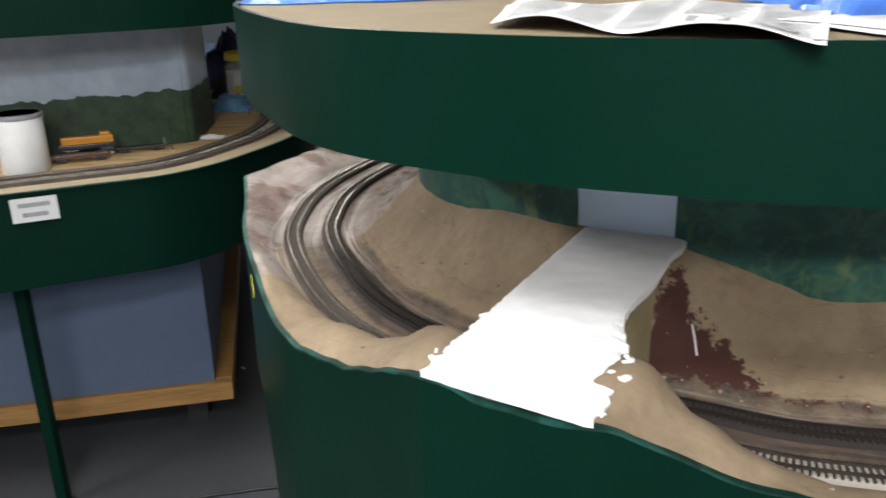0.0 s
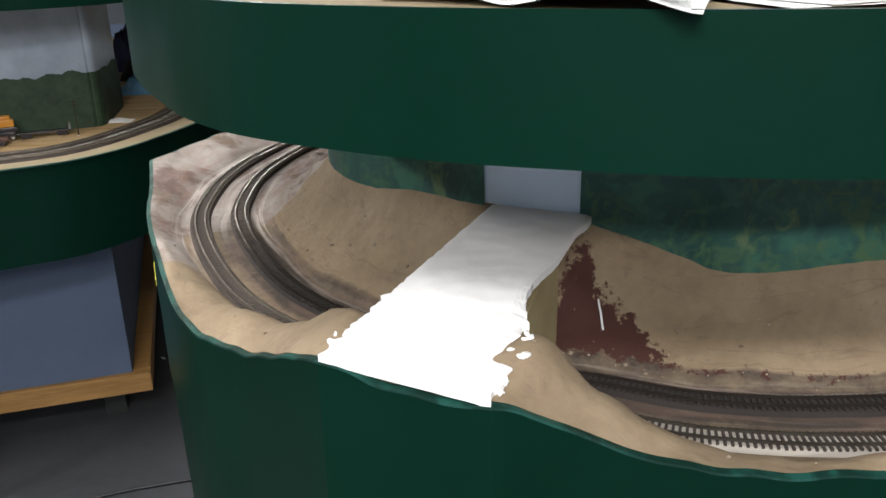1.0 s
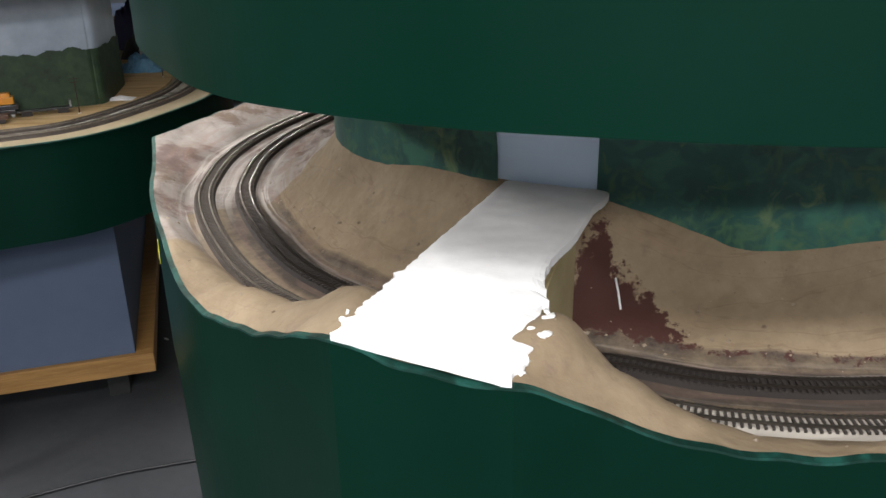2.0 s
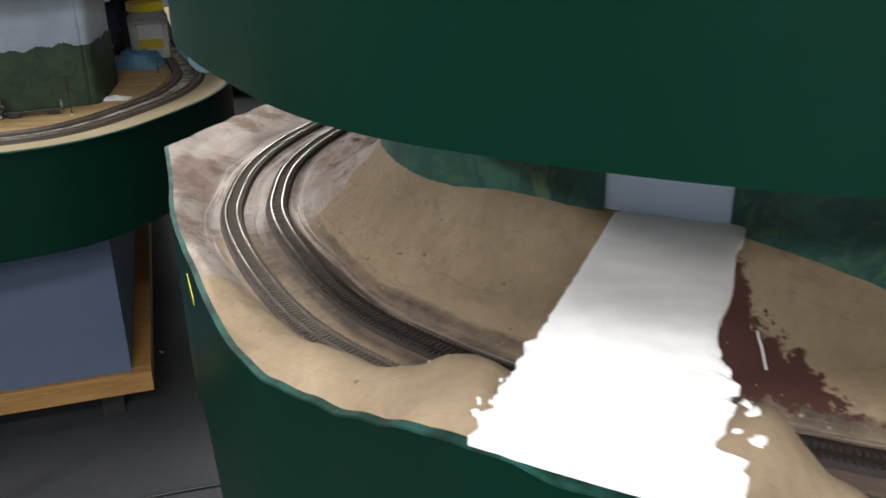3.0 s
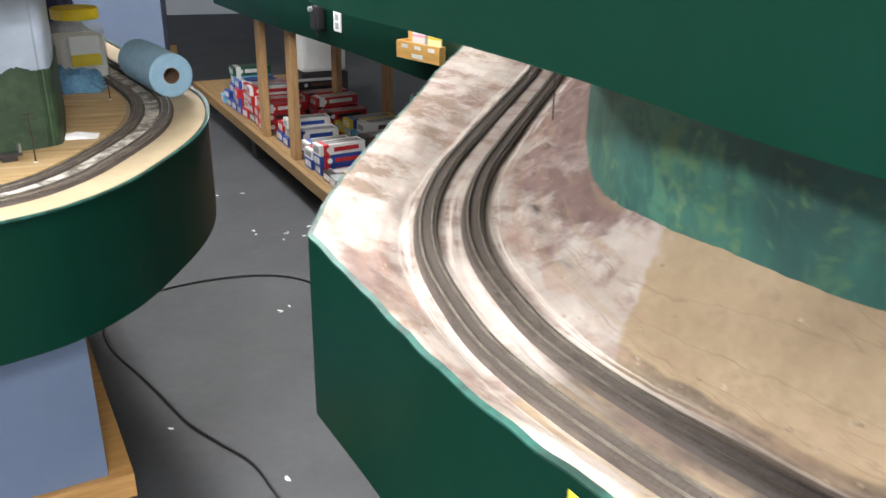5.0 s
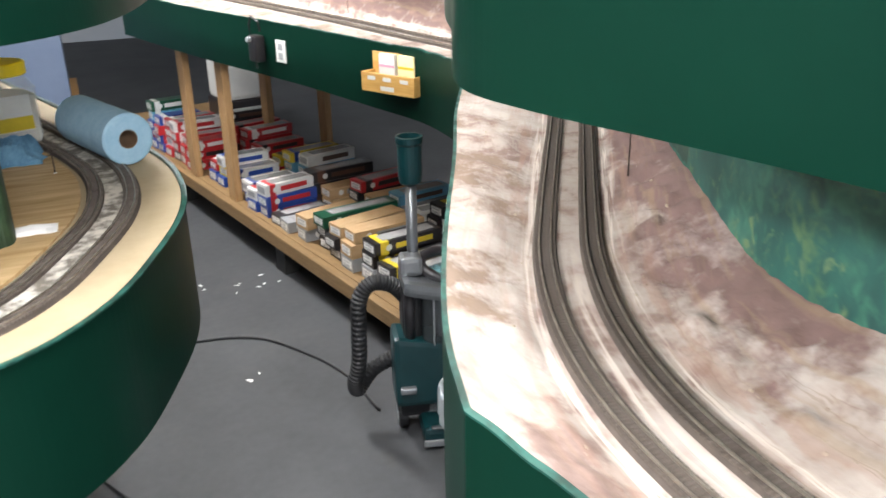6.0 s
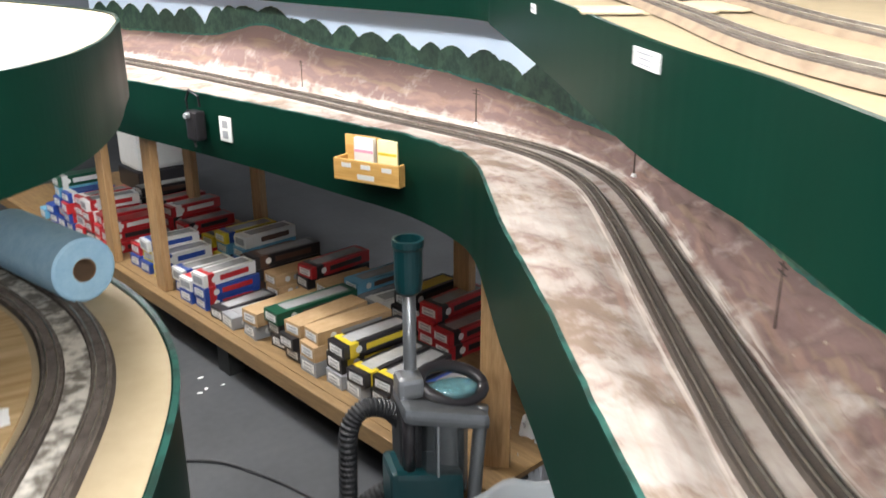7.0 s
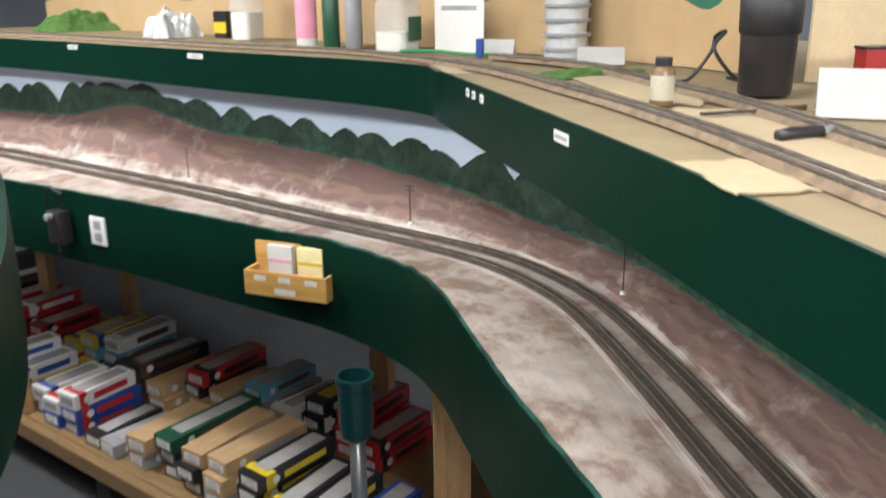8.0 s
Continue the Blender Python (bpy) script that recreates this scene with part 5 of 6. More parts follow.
# ---------------------------------------------------------------- vacuum cleaner
def vacuum(x, y, rz):
    """Front towards -y of its own frame."""
    th = empty("vacuum_cleaner", (x, y, 0), rz)
    # floor head and wheels
    head = bmesh.new()
    box(head, (0.15, 0.16, 0.062), Matrix.Translation((0.012, -0.075, 0.045)), 0.018)
    head = part("floor_head", head, TEAL, th, smooth=False)
    part("bumper", boxes(((0.012, -0.157, 0.026), (0.152, 0.012, 0.022)), bevel=0.004), GREYP, head, "grey bumper strip")
    part("trim_strip", boxes(((0.012, -0.15, 0.079), (0.1, 0.014, 0.008)), bevel=0.003), STEEL, head, "silver trim strip")
    for s in (-1, 1):
        wm = Matrix.Translation((s * 0.118 + 0.005, 0.0, 0.046)) @ Matrix.Rotation(radians(90), 4, "Y")
        w = part("wheel", lathe(bmesh.new(), [(0.04, -0.016), (0.046, -0.012), (0.046, 0.012), (0.04, 0.016)], wm, 26), BLACK, th, "black rubber wheel")
        part("hub", lathe(bmesh.new(), [(0.012, -0.0175), (0.012, 0.0175)], wm, 16), STEEL, w, "grey hub cap")
        for k in range(5):
            sp = wm @ Matrix.Rotation(radians(72 * k), 4, "Z")
            part("spoke", box(bmesh.new(), (0.006, 0.056, 0.034), sp, 0.0), GREYP, w)
    # base and teal motor housing with a sloped front
    part("base", boxes(((-0.015, 0.01, 0.1), (0.22, 0.13, 0.08)), bevel=0.02), BLACK, th, "black lower base")
    part("inspection_window", boxes(((0.0, -0.06, 0.112), (0.066, 0.02, 0.062)), bevel=0.006), glassy("window_plastic", (0.3, 0.33, 0.34), 0.1, 0.5), th, "clear inspection window")
    hs = boxes(((-0.04, -0.02, 0.225), (0.2, 0.15, 0.2)), bevel=0.018)
    for v in hs.verts:
        if v.co.z > 0.25 and v.co.x < -0.06:
            v.co.z += 0.03
        if v.co.z > 0.25 and v.co.y < -0.03:
            v.co.y += 0.02
    part("motor_housing", hs, TEAL, th, smooth=False)
    part("release_pedal", boxes(((-0.1, -0.1, 0.19), (0.05, 0.02, 0.022)), bevel=0.006), STEEL, th, "silver release pedal")
    # clear dust cup with its cyclone
    cup = boxes(((0.015, -0.005, 0.375), (0.125, 0.13, 0.25)), bevel=0.028)
    part("dust_cup", cup, glassy("smoked_plastic", (0.05, 0.058, 0.062), 0.08, 0.62), th, "smoked clear dust cup", smooth=False)
    part("cyclone", lathe(bmesh.new(), [(0.032, 0.26), (0.034, 0.28), (0.03, 0.42), (0.045, 0.49)], Matrix.Translation((0.03, 0.0, 0)), 20), FOIL, th, "pale grey inner cyclone", smooth=True)
    part("back_panel", boxes(((0.012, 0.062, 0.38), (0.17, 0.04, 0.3)), bevel=0.01), BLACK, th, "black back panel")
    part("cup_rib", boxes(((-0.012, -0.069, 0.375), (0.006, 0.008, 0.22)), bevel=0.002), GREYP, th, "slim grey cup rib")
    # upright frame: black spine on one side, silver rib on the other
    part("spine", boxes(((-0.075, 0.02, 0.39), (0.06, 0.12, 0.3)), bevel=0.014), BLACK, th, "black upright spine")
    rib = bmesh.new()
    tube(rib, [tuple(q) for q in spline([(0.118, -0.035, 0.5), (0.106, -0.05, 0.4), (0.094, -0.06, 0.28), (0.085, -0.07, 0.15), (0.08, -0.09, 0.06)], 6)], 0.019, 14)
    part("side_rib", rib, GUNMETAL, th, "silver side rib", smooth=True)
    # silver lid sweeping from the wand over the cup, and the loop handle on it
    lid = boxes(((0.012, -0.012, 0.515), (0.235, 0.15, 0.05)), bevel=0.02)
    for v in lid.verts:
        v.co.z -= 0.24 * (v.co.x + 0.05)
    part("cup_lid", lid, GUNMETAL, th, "silver sloping cup lid", smooth=False)
    ring = bmesh.new()
    loop = [(0.048 + 0.088 * math.cos(a), 0.012 + 0.045 * math.sin(a), 0.553 - 0.2 * 0.085 * math.cos(a) + 0.03 * math.sin(a)) for a in [2 * math.pi * k / 24 for k in range(25)]]
    tube(ring, loop, 0.017, 12)
    part("carry_handle", ring, M_BLACK, th, "black loop carry handle", smooth=True)
    part("top_window", lathe(bmesh.new(), [(0.07, 0.0), (0.066, 0.014), (0.04, 0.022)], Matrix.Translation((0.05, 0.005, 0.535)) @ Matrix.Diagonal((1, 0.72, 1, 1)), 24), glassy("teal_clear_plastic", (0.1, 0.22, 0.24), 0.08, 0.6), th, "tinted clear top", smooth=True)
    part("latch", boxes(((-0.072, 0.0, 0.575), (0.07, 0.07, 0.06)), bevel=0.014), STEEL, th, "silver wand latch")
    part("wand", lathe(bmesh.new(), [(0.0175, 0.3), (0.0175, 0.86)], Matrix.Translation((-0.06, 0.03, 0)), 20), GUNMETAL, th, "brushed metal wand", smooth=True)
    part("lower_wand", lathe(bmesh.new(), [(0.017, 0.3), (0.017, 0.54)], Matrix.Translation((-0.085, -0.045, 0)), 16), M_BLACK, th, "black lower wand tube", smooth=True)
    sock = bmesh.new()
    m = Matrix.Translation((-0.06, 0.03, 0))
    rings = []
    for r, z in ((0.026, 0.82), (0.034, 0.828), (0.0365, 0.85), (0.0365, 0.94), (0.041, 0.948), (0.041, 0.966), (0.034, 0.966), (0.03, 0.9)):
        rings.append([sock.verts.new(m @ Vector((r * math.cos(a), r * math.sin(a), z))) for a in [2 * math.pi * k / 24 for k in range(24)]])
    for a, b in zip(rings, rings[1:]):
        for k in range(24):
            sock.faces.new((a[k], a[(k + 1) % 24], b[(k + 1) % 24], b[k]))
    sock.faces.new(rings[-1])
    part("wand_socket", sock, TEAL, th, "dark teal open wand socket", smooth=False)
    hose = bmesh.new()
    pts = spline([(-0.09, 0.03, 0.455), (-0.13, 0.02, 0.5), (-0.19, 0.01, 0.515), (-0.232, 0.0, 0.47), (-0.24, 0.0, 0.36), (-0.245, 0.0, 0.25), (-0.262, 0.01, 0.17), (-0.25, 0.03, 0.135), (-0.2, 0.05, 0.19), (-0.12, 0.05, 0.235)], 26)
    tube(hose, pts, [0.0262 if k % 4 < 2 else 0.0228 for k in range(len(pts))], 14)
    part("hose", hose, BLACK, th, "ribbed black hose")
    part("crevice_tube", tube(bmesh.new(), [(0.1, 0.02, 0.16), (0.2, 0.05, 0.165), (0.3, 0.08, 0.17)], 0.012, 10), BLACK, th, "black accessory tube")
    tagged(th, "dark teal upright vacuum cleaner with a black hose", "vacuum")


vacuum(0.215, 3.465, -15)

bn = empty("waste_bin", (0.275, 3.09, 0), 0)
bn.scale = (1.4, 1.35, 1.2)
bmx = bmesh.new()
nb_r = 40
rings = []
for r, z in ((0.1, 0.0), (0.105, 0.006), (0.13, 0.27), (0.136, 0.285), (0.14, 0.27), (0.141, 0.2)):
    rings.append([bmx.verts.new((r * math.cos(2 * math.pi * k / nb_r) * (1 + 0.02 * math.sin(9 * k)), r * math.sin(2 * math.pi * k / nb_r) * (1 + 0.02 * math.cos(7 * k)), z + (0.006 * math.sin(5 * k) if z > 0.1 else 0))) for k in range(nb_r)])
for a, b in zip(rings, rings[1:]):
    for k in range(nb_r):
        bmx.faces.new((a[k], a[(k + 1) % nb_r], b[(k + 1) % nb_r], b[k]))
bmx.faces.new(rings[0][::-1])
part("liner", bmx, LINER, bn, "translucent white plastic liner", smooth=True)
part("rubbish", lathe(bmesh.new(), [(0.095, 0.01), (0.115, 0.12), (0.09, 0.15), (0.03, 0.17)], n=14), FOIL, bn, "pale crumpled rubbish")
tagged(bn, "waste bin with a translucent white liner", "waste bin")

# ---------------------------------------------------------------- cable and specks on the floor
cable = spline([(0.06, 3.6), (0.03, 3.86), (-0.06, 4.08), (-0.2, 4.28), (-0.4, 4.355), (-0.66, 4.33), (-0.88, 4.22), (-0.965, 4.03), (-0.93, 3.82), (-0.82, 3.6), (-0.735, 3.42), (-0.66, 3.26),
                (-0.57, 3.13), (-0.48, 3.0), (-0.42, 2.82), (-0.32, 2.58), (-0.45, 2.47), (-0.67, 2.42), (-0.87, 2.37), (-1.3, 2.2)], 10)
cb = part("power_cord", tube(bmesh.new(), [(x, y, 0.0055) for x, y in cable], 0.0055, 8), BLACK, smooth=True)
tagged(cb, "long black power cord snaking over the concrete", "cord")
sv, sf = [], []
rs = random.Random(4)
for cx, cy, n, sp in ((-0.28, 4.0, 3, 0.03), (-0.12, 4.82, 4, 0.08), (-0.36, 4.88, 2, 0.05), (-0.05, 4.75, 4, 0.07), (-0.6, 3.0, 4, 0.3), (-0.5, 5.4, 3, 0.2)):
    for _ in range(n):
        x, y, w, h, a = cx + rs.uniform(-sp, sp), cy + rs.uniform(-sp, sp), rs.uniform(0.006, 0.02), rs.uniform(0.003, 0.008), rs.uniform(0, 3)
        k = len(sv)
        m = 7
        for t in range(m):
            q = 2 * math.pi * t / m
            u, v = w * math.cos(q) * rs.uniform(0.6, 1.1), h * math.sin(q) * rs.uniform(0.6, 1.1)
            sv.append((x + u * math.cos(a) - v * math.sin(a), y + u * math.sin(a) + v * math.cos(a), 0.0012))
        sf.append(tuple(range(k, k + m)))
sp = mesh_ob("paint_specks", sv, sf, PLASTER)
tagged(sp, "scattered white paint specks on the floor", "paint specks", kind="stuff")

# ---------------------------------------------------------------- on the upper deck
UD = 1.577
ut1 = spline([(-0.2, 1.62), (-0.3, 1.86), (-0.25, 2.14), (-0.08, 2.43), (0.085, 2.69), (0.19, 2.87), (0.3, 3.09), (0.41, 3.33), (0.49, 3.62), (0.525, 4.0), (0.43, 4.5), (0.3, 5.3), (0.16, 6.0)], 14)
track(np.column_stack([ut1, deck_top(ut1[:, 1]) + 0.007]), "raised model railway track along the upper deck edge", group="upper deck tracks", bed_material=CORK, bed_half=0.0215)
ut2 = spline([(-0.08, 1.7), (-0.14, 2.0), (-0.05, 2.25), (0.13, 2.52), (0.32, 2.78), (0.53, 3.13), (0.62, 3.3), (0.66, 3.6)], 14)
track(np.column_stack([ut2, deck_top(ut2[:, 1]) + 0.007]), "second model railway track on the upper deck", group="upper deck tracks", bed_material=CORK, bed_half=0.0215)
for cx, cy, w, d, a in ((-0.075, 2.555, 0.13, 0.075, 57), (0.14, 2.64, 0.42, 0.13, 55), (0.4, 3.02, 0.4, 0.1, 58), (0.42, 3.5, 0.2, 0.05, 62)):
    p = crumple("plaster_patch", (cx, cy, UD - 0.001), (w, d, 0.003), CREAM, "pale cream patch of filler on the fibreboard", "filler patch", 20 + int(cx * 100), 10)
    p.rotation_euler = (0, 0, radians(a))

back = empty("upper_backdrop", (0, 0, 0))
bk = spline([(0.55, 6.4), (0.72, 5.6), (0.8, 4.77), (0.84, 3.95), (0.84, 3.45), (0.78, 3.1), (0.68, 2.9)], 12)
wy = np.linspace(0, 1, len(bk))
hb = UD + 0.12 + 0.03 * np.sin(wy * 23) + 0.012 * np.sin(wy * 61)
strip_wall("board", bk[::-1], UD - 0.003, UD + 0.36, 0.006, plain("green_backdrop", (0.02, 0.12, 0.075), 0.6), back, "green painted upper part")
strip_wall("hill_cutout", (bk - normals2(bk) * -0.006)[::-1], UD - 0.002, hb + 0.03, 0.004, mat("brown_paperboard", (0.40, 0.27, 0.13), (0.48, 0.34, 0.19), 5, 0.8, 0.05, spread=0.9), back, "brown paperboard hill cutout")
tagged(back, "tall backdrop with brown hill cutouts along the upper deck", "backdrop board")
back2 = strip_wall("side_backdrop", [(0.7, 2.88), (1.15, 2.55)], UD - 0.003, UD + 0.36, 0.008, plain("cream_backdrop", (0.6, 0.47, 0.29), 0.7))
tagged(back2, "cream painted backdrop panel on the upper deck", "backdrop board")


def bottle(x, y, rad, high, body, cap, label_m, name, text):
    th = empty(name, (x, y, UD - 0.001))
    part("body", lathe(bmesh.new(), [(rad * 0.95, 0), (rad, 0.003), (rad, high * 0.72), (rad * 0.75, high * 0.8), (rad * 0.6, high * 0.84)], n=24), body, th, smooth=True)
    part("cap", lathe(bmesh.new(), [(rad * 0.7, high * 0.82), (rad * 0.72, high * 0.98), (rad * 0.66, high)], n=24), cap, th, "screw cap")
    part("sticker", lathe(bmesh.new(), [(rad * 1.01, high * 0.12), (rad * 1.015, high * 0.13), (rad * 1.015, high * 0.62), (rad * 1.01, high * 0.63)], n=24), label_m, th, "paper sticker", smooth=True)
    tagged(th, text, "bottle")
    return th


bottle(0.262, 2.87, 0.0165, 0.066, plain("amber_glass", (0.16, 0.10, 0.05), 0.25), BLACK, plain("cream_sticker", (0.42, 0.39, 0.29), 0.7), "paint_bottle", "small paint bottle with a black cap")
bottle(0.6, 4.3, 0.03, 0.22, M_WHITE, M_WHITE, PINK, "glue_bottle", "white and pink glue bottle")


def tent_card(x, y, wide, deep, high, rz):
    th = empty("tent_card", (x, y, UD - 0.001), rz)
    for s in (-1, 1):
        bm = bmesh.new()
        vs = [bm.verts.new(v) for v in ((-wide / 2, s * deep / 2, 0), (wide / 2, s * deep / 2, 0), (wide / 2, 0, high), (-wide / 2, 0, high))]
        f = bm.faces.new(vs)
        bmesh.ops.solidify(bm, geom=[f], thickness=0.0012)
        part("leaf", bm, PAPER, th)
    tagged(th, "folded white paper tent card on the upper deck", "card", "tent cards")


tent_card(0.36, 2.64, 0.105, 0.07, 0.058, -62)
tent_card(0.72, 3.34, 0.1, 0.03, 0.036, -50)
tent_card(0.73, 3.66, 0.085, 0.03, 0.04, -65)
th = empty("black_cup", (0.47, 2.83, UD - 0.001))
part("body", lathe(bmesh.new(), [(0.036, 0), (0.039, 0.004), (0.044, 0.19), (0.046, 0.2)], n=28), M_BLACK, th, smooth=True)
part("sleeve", lathe(bmesh.new(), [(0.0415, 0.09), (0.0445, 0.092), (0.046, 0.15), (0.0435, 0.152)], n=28), BLACK, th, "matt grip sleeve", smooth=True)
tagged(th, "tall black travel cup standing on the deck", "cup")
th = empty("hobby_knife", (0.14, 2.6, UD - 0.001), 0)
th.rotation_euler = (0, 0, radians(-20))
th.scale = (0.8, 0.8, 0.8)
part("handle", tube(bmesh.new(), [(-0.05, 0, 0.008), (-0.03, 0, 0.011), (0.03, 0, 0.011), (0.045, 0, 0.008)], 0.0085, 12), M_BLACK, th, smooth=True)
part("knob", lathe(bmesh.new(), [(0.011, 0), (0.011, 0.01)], Matrix.Translation((0.03, 0, 0.008)), 16), GREYP, th, "grey knob")
tagged(th, "black handled hand tool lying on the deck", "tool")
th = empty("file_tool", (0.25, 2.735, UD + 0.001), -25)
part("blade", boxes(((0, 0, 0.004), (0.13, 0.006, 0.004)), bevel=0.001), BALLAST, th)
part("grip", boxes(((0.075, 0, 0.005), (0.03, 0.009, 0.008)), bevel=0.002), M_BROWN, th, "dark grip")
tagged(th, "slim brown hand file lying on the deck", "tool")
crumple("grass_mat", (0.55, 3.24, UD - 0.001), (0.24, 0.1, 0.012), GRASS, "strip of green model grass between the tracks", "grass mat", 31)
th = empty("clothes_peg", (0.67, 3.66, UD - 0.001), -60)
for s in (-1, 1):
    part("jaw", boxes(((0, s * 0.006, 0.022), (0.016, 0.007, 0.044)), bevel=0.002), M_BLUE, th)
tagged(th, "bright blue plastic peg standing on the deck", "peg")
th = empty("checked_cloth", (0.77, 3.48, UD - 0.001))
cl = bmesh.new()
lathe(cl, [(0.05, 0), (0.052, 0.01), (0.045, 0.06), (0.05, 0.12), (0.056, 0.2), (0.05, 0.21)], n=18)
for v in cl.verts:
    v.co += v.co.normalized() * 0.006 * noise.noise(v.co * 40)
part("cloth", cl, FOIL, th, smooth=True)
for k in range(6):
    part("stripe", lathe(bmesh.new(), [(0.0555, 0.02 + k * 0.032), (0.056, 0.021 + k * 0.032), (0.056, 0.027 + k * 0.032), (0.0555, 0.028 + k * 0.032)], n=18), M_GREY, th, "grey woven stripe")
tagged(th, "rolled grey striped plastic sheet standing upright", "plastic roll")
ca = part("loose_cable", tube(bmesh.new(), [tuple(q) for q in spline([(0.5, 3.02, 0.004), (0.53, 3.0, 0.006), (0.56, 2.98, 0.05), (0.57, 2.98, 0.075), (0.55, 2.95, 0.085), (0.52, 2.95, 0.06), (0.54, 2.93, 0.02), (0.58, 2.93, 0.004), (0.62, 2.98, 0.003)], 8)], 0.0032, 8), BLACK, smooth=True)
ca.matrix_basis = Matrix.Translation((0, 0, UD))
tagged(ca, "loose loop of black wire on the deck", "wire")
th = empty("model_boxcar", (0.72, 2.72, UD + 0.004), -36)
part("body", boxes(((0, 0, 0.035), (0.17, 0.034, 0.042)), bevel=0.002), plain("boxcar_red", (0.36, 0.02, 0.015), 0.5), th)
part("roof", boxes(((0, 0, 0.058), (0.174, 0.036, 0.005)), bevel=0.001), M_BLACK, th, "black roof")
part("emblem", lathe(bmesh.new(), [(0.011, 0), (0.011, 0.001)], Matrix.Translation((-0.03, -0.018, 0.036)) @ Matrix.Rotation(radians(90), 4, "X"), 20), M_WHITE, th, "plain white round emblem")
part("door", boxes(((0.02, -0.0175, 0.034), (0.035, 0.002, 0.038))), M_RED, th, "sliding side door")
for s in (-1, 1):
    part("truck", boxes(((s * 0.058, 0, 0.007), (0.032, 0.026, 0.013)), bevel=0.002), M_BLACK, th, "black truck")
tagged(th, "red model boxcar with a round white emblem", "model train")
crumple("blue_rag", (0.6, 2.6, UD - 0.001), (0.2, 0.13, 0.085), mat("faded_blue_rag", (0.13, 0.22, 0.31), (0.26, 0.37, 0.46), 18, 0.9, 0.4), "crumpled blue cloth beside the boxcar", "rag", 41)

j = jar(0.66, 4.75, UD - 0.001, 0.045, 0.2, LIDRED, fill=0.45)
tagged(j, "clear plastic jar with a red lid", "jar")
j = jar(0.66, 3.96, UD - 0.001, 0.05, 0.17, LIDRED, fill=0.3)
part("sticker", boxes(((0.0, -0.054, 0.06), (0.06, 0.002, 0.06))), M_GREEN, j, "green printed sticker")
tagged(j, "clear plastic jar with red lid and green sticker", "jar")
for x, y, c, h, text in ((0.63, 4.22, M_GREEN, 0.22, "rolled dark green grass sheet standing upright"), (0.65, 4.14, M_GREY, 0.2, "rolled grey sheet standing upright")):
    th = empty("sheet_roll", (x, y, UD - 0.001))
    part("roll", lathe(bmesh.new(), [(0.022, 0), (0.024, 0.003), (0.024, h), (0.02, h + 0.002)], n=20), c, th, smooth=True)
    part("core", lathe(bmesh.new(), [(0.012, h), (0.012, h + 0.006)], n=16), CARDTUBE, th, "brown core")
    tagged(th, text, "roll")
th = empty("leaning_card", (0.75, 3.82, UD - 0.001), -70)
part("sheet", boxes(((0, 0, 0.08), (0.14, 0.003, 0.16))), PAPER, th)
part("print_bar", boxes(((0, -0.002, 0.11), (0.1, 0.001, 0.012))), INK, th, "dark bar of print")
tagged(th, "white printed card leaning on the backdrop", "card")
crumple("plastic_bag", (0.58, 5.15, UD - 0.001), (0.16, 0.16, 0.12), FOIL, "crumpled clear plastic bag on the upper deck", "bag", 51)
crumple("grass_mat", (0.55, 6.0, UD - 0.001), (0.3, 0.3, 0.1), GRASS, "heap of green model foliage on the upper deck", "grass mat", 52)
th = empty("filler_box", (0.68, 4.95, UD - 0.001), -75)
part("carton", boxes(((0, 0, 0.045), (0.06, 0.04, 0.09)), bevel=0.002), M_BLACK, th)
part("band", boxes(((0, -0.0206, 0.035), (0.061, 0.0012, 0.036))), M_YELLOW, th, "yellow printed band")
tagged(th, "small black and yellow carton on the upper deck", "box")
gh = part("green_hose", tube(bmesh.new(), [tuple(q) for q in spline([(0.62, 3.9, 0.006), (0.66, 3.8, 0.008), (0.66, 3.7, 0.006), (0.7, 3.6, 0.006)], 8)], 0.004, 8), plain("green_wire", (0.02, 0.22, 0.08), 0.5), smooth=True)
gh.matrix_basis = Matrix.Translation((0, 0, UD))
tagged(gh, "thin bright green wire on the upper deck", "wire")


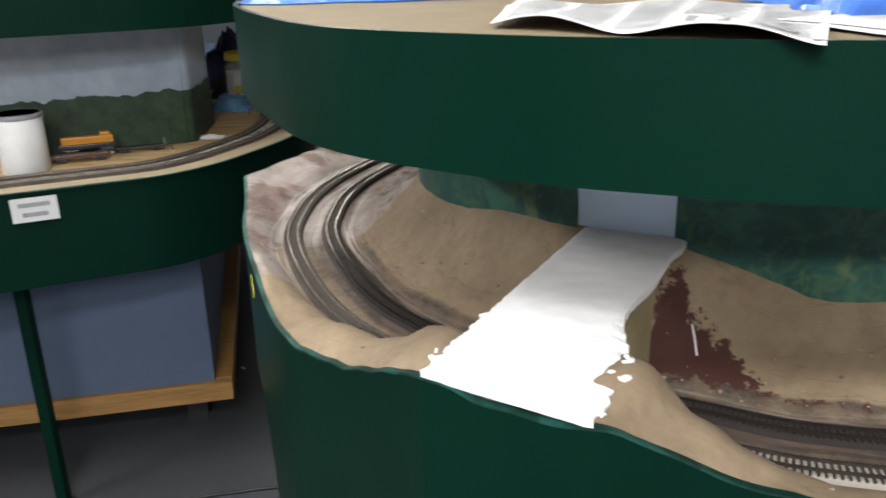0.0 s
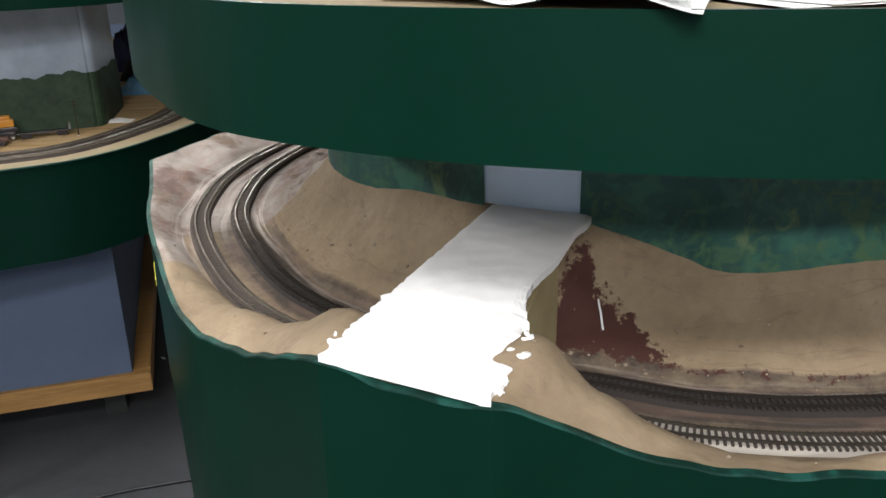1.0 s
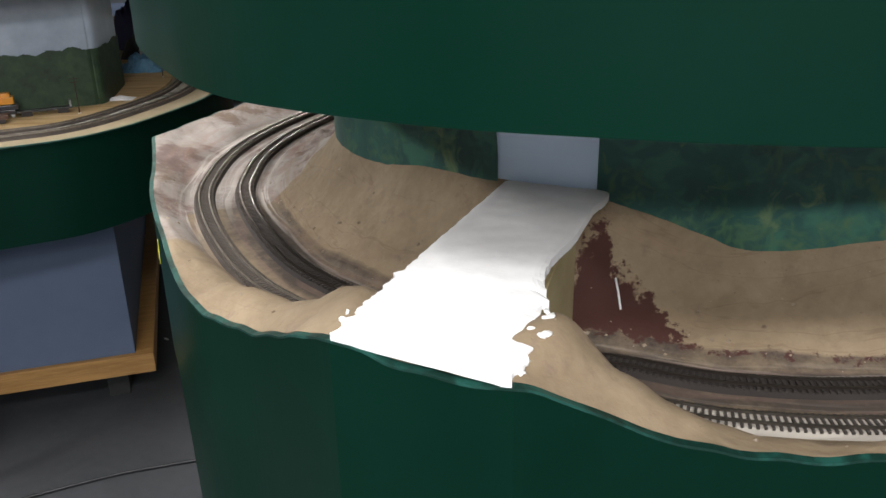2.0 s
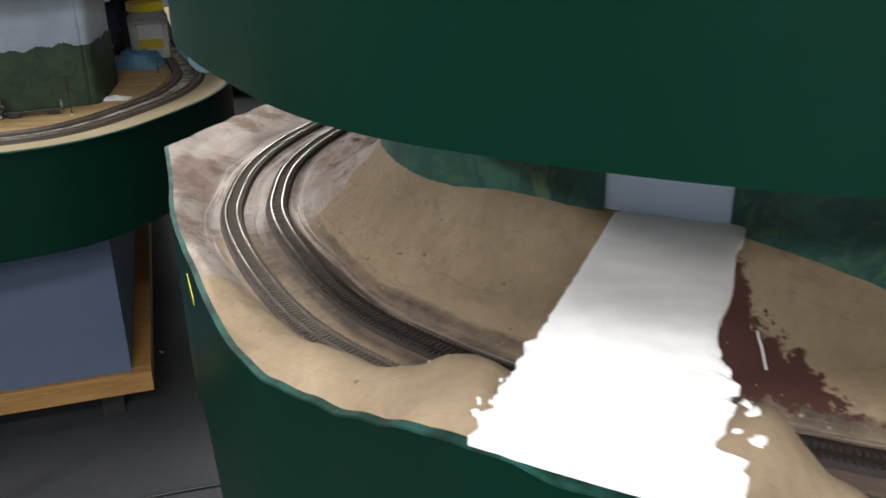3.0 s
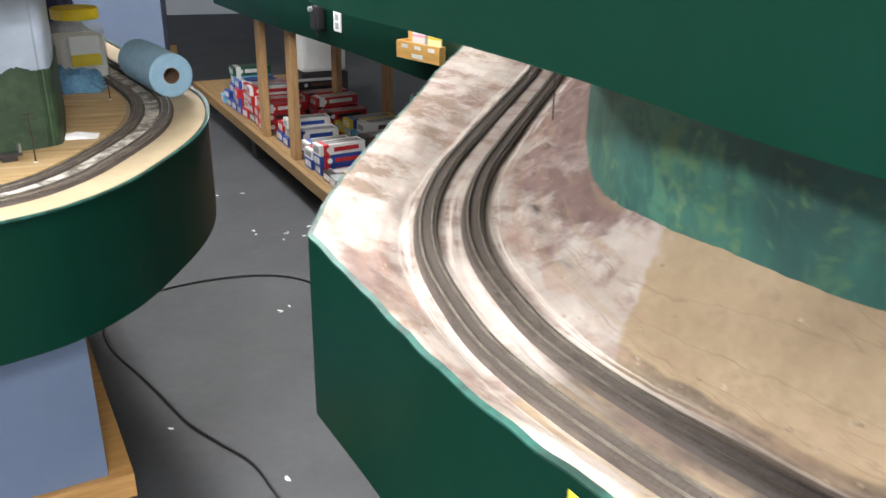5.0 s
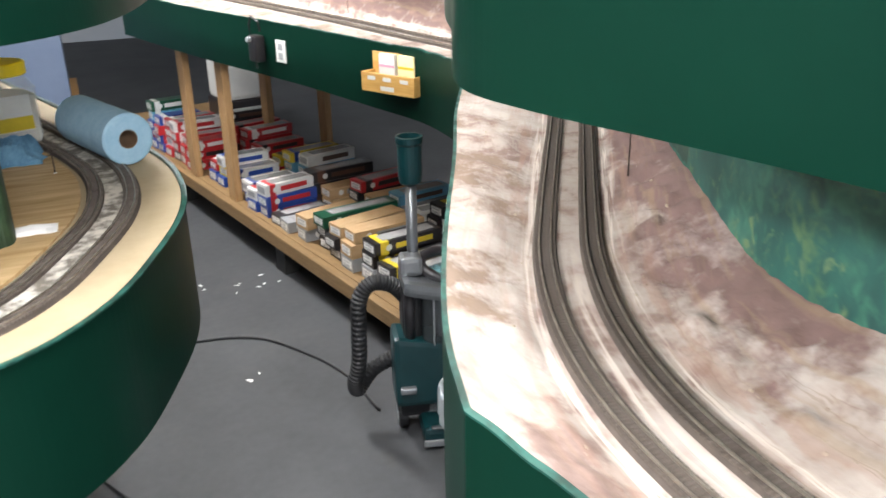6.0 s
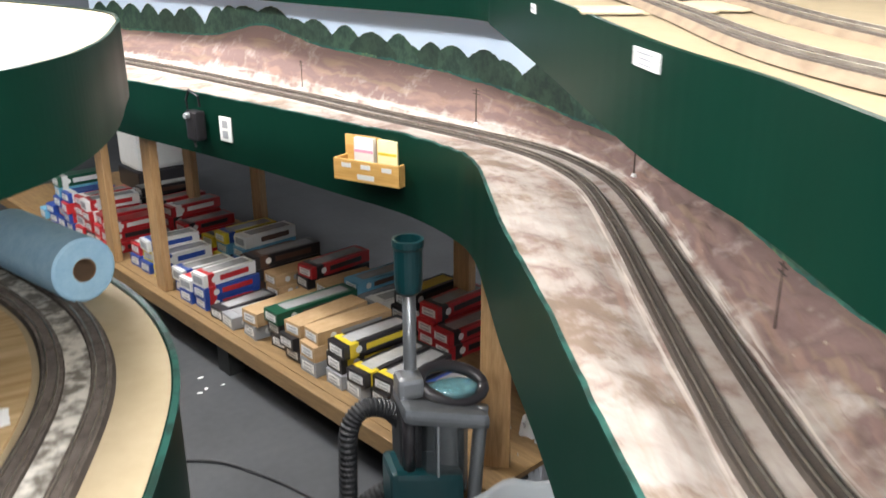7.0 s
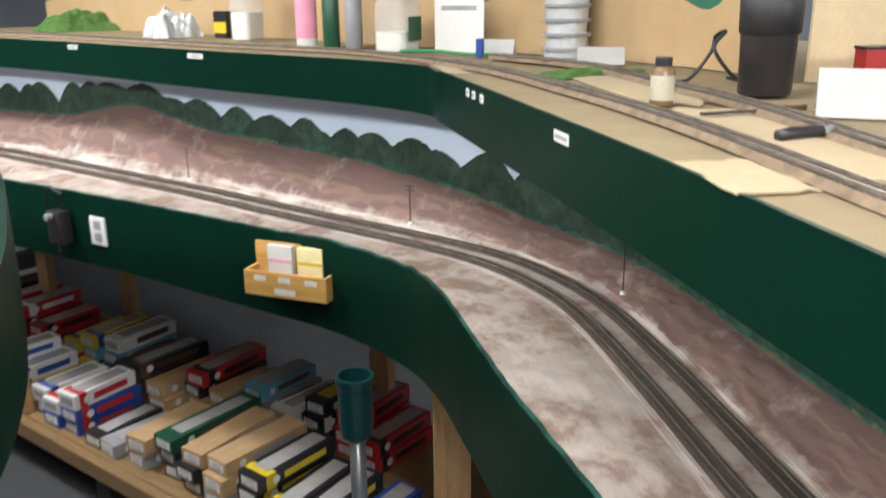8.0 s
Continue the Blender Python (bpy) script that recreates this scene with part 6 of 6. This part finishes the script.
# ---------------------------------------------------------------- front of the upper deck: newspaper and blue sheet
def newspaper():
    th = empty("newspaper", (0.235, 0.98, 1.556))
    bm = bmesh.new()
    nx, ny = 40, 24
    a, b, c, d = Vector((0.058, 0.845)), Vector((0.247, 0.664)), Vector((0.385, 0.99)), Vector((0.1, 1.12))
    grid = []
    for j in range(ny + 1):
        for i in range(nx + 1):
            u, v = i / nx, j / ny
            p = a.lerp(b, u).lerp(d.lerp(c, u), v)
            z = 0.001 + 0.010 * abs(math.sin(math.pi * (1.9 * u + 0.35 * v + 0.12))) ** 1.6 * (1 - 0.5 * v) + 0.004 * max(0, noise.noise(Vector((u * 4, v * 3, 2))))
            grid.append((p.x - 0.235, p.y - 0.98, z))
    vs = [bm.verts.new(p) for p in grid]
    c1 = nx + 1
    for j in range(ny):
        for i in range(nx):
            k = j * c1 + i
            bm.faces.new((vs[k], vs[k + 1], vs[k + c1 + 1], vs[k + c1]))
    part("page", bm, PAPER, th, smooth=True)
    # columns of print as bars laid just over the page
    sv, sf = [], []
    rnd = random.Random(2)

    def at(u, v):
        i, j = min(nx - 1, int(u * nx)), min(ny - 1, int(v * ny))
        fu, fv = u * nx - i, v * ny - j
        q = [Vector(grid[(j + y) * c1 + i + x]) for y in (0, 1) for x in (0, 1)]
        return q[0].lerp(q[1], fu).lerp(q[2].lerp(q[3], fu), fv) + Vector((0, 0, 0.0007))

    for col in range(5):
        u0, u1 = 0.05 + col * 0.19, 0.05 + col * 0.19 + 0.165
        v = 0.05
        while v < 0.92:
            if col == 3 and 0.06 < v < 0.2:
                v += 0.02
                continue
            e = u1 - rnd.uniform(0, 0.03)
            n = 6
            k = len(sv)
            for t in range(n + 1):
                u = u0 + (e - u0) * t / n
                sv += [at(u, v), at(u, v + 0.007)]
                if t:
                    sf.append((k + 2 * t - 2, k + 2 * t, k + 2 * t + 1, k + 2 * t - 1))
            v += 0.019
    mesh_ob("print_bars", sv, sf, INK, th, "grey columns of print")
    sv, sf = [], []
    for u0, v0, u1, v1 in ((0.64, 0.07, 0.76, 0.17), (0.83, 0.1, 0.93, 0.2)):
        k = len(sv)
        sv += [at(u0, v0), at(u1, v0), at(u1, v1), at(u0, v1)]
        sf.append((k, k + 1, k + 2, k + 3))
    mesh_ob("printed_panel", sv, sf, plain("grey_print", (0.32, 0.32, 0.32), 0.8), th, "grey printed block")
    tagged(th, "creased sheet of newspaper lying over the deck edge", "newspaper")


newspaper()
tp = crumple("blue_sheet", (-0.02, 1.4, 1.556), (0.42, 0.3, 0.05), TARP, "crumpled bright blue plastic sheet on the deck", "plastic sheet", 61)
tp = crumple("blue_sheet", (0.43, 0.96, 1.556), (0.2, 0.26, 0.05), TARP, "crumpled bright blue plastic sheet on the deck", "plastic sheet", 67)
th = empty("paper_sheets", (0.39, 0.78, 1.5555), 12)
for k in range(2):
    bm = bmesh.new()
    bmesh.ops.create_grid(bm, x_segments=8, y_segments=8, size=0.5, matrix=Matrix.Translation((0.012 * k, 0.01 * k, 0.0012 + 0.0014 * k)) @ Matrix.Rotation(radians(9 * k), 4, "Z") @ Matrix.Diagonal((0.2, 0.16, 1, 1)))
    for v in bm.verts:
        v.co.z += 0.0012 * (1 + noise.noise(v.co * 14))
    bmesh.ops.solidify(bm, geom=bm.faces[:], thickness=0.0006)
    part("sheet", bm, PAPER, th)
tagged(th, "loose white paper sheets lying near the deck edge", "paper")
th = empty("plastic_tub", (0.362, 0.728, 1.559))
part("body", lathe(bmesh.new(), [(0.032, 0), (0.0345, 0.004), (0.039, 0.062), (0.0385, 0.064)], n=32), M_WHITE, th, smooth=True)
part("lid", lathe(bmesh.new(), [(0.0395, 0.06), (0.041, 0.062), (0.041, 0.071), (0.039, 0.073)], n=32), PAPER, th, "white snap lid", smooth=True)
tagged(th, "round white plastic tub standing on paper sheets", "tub")
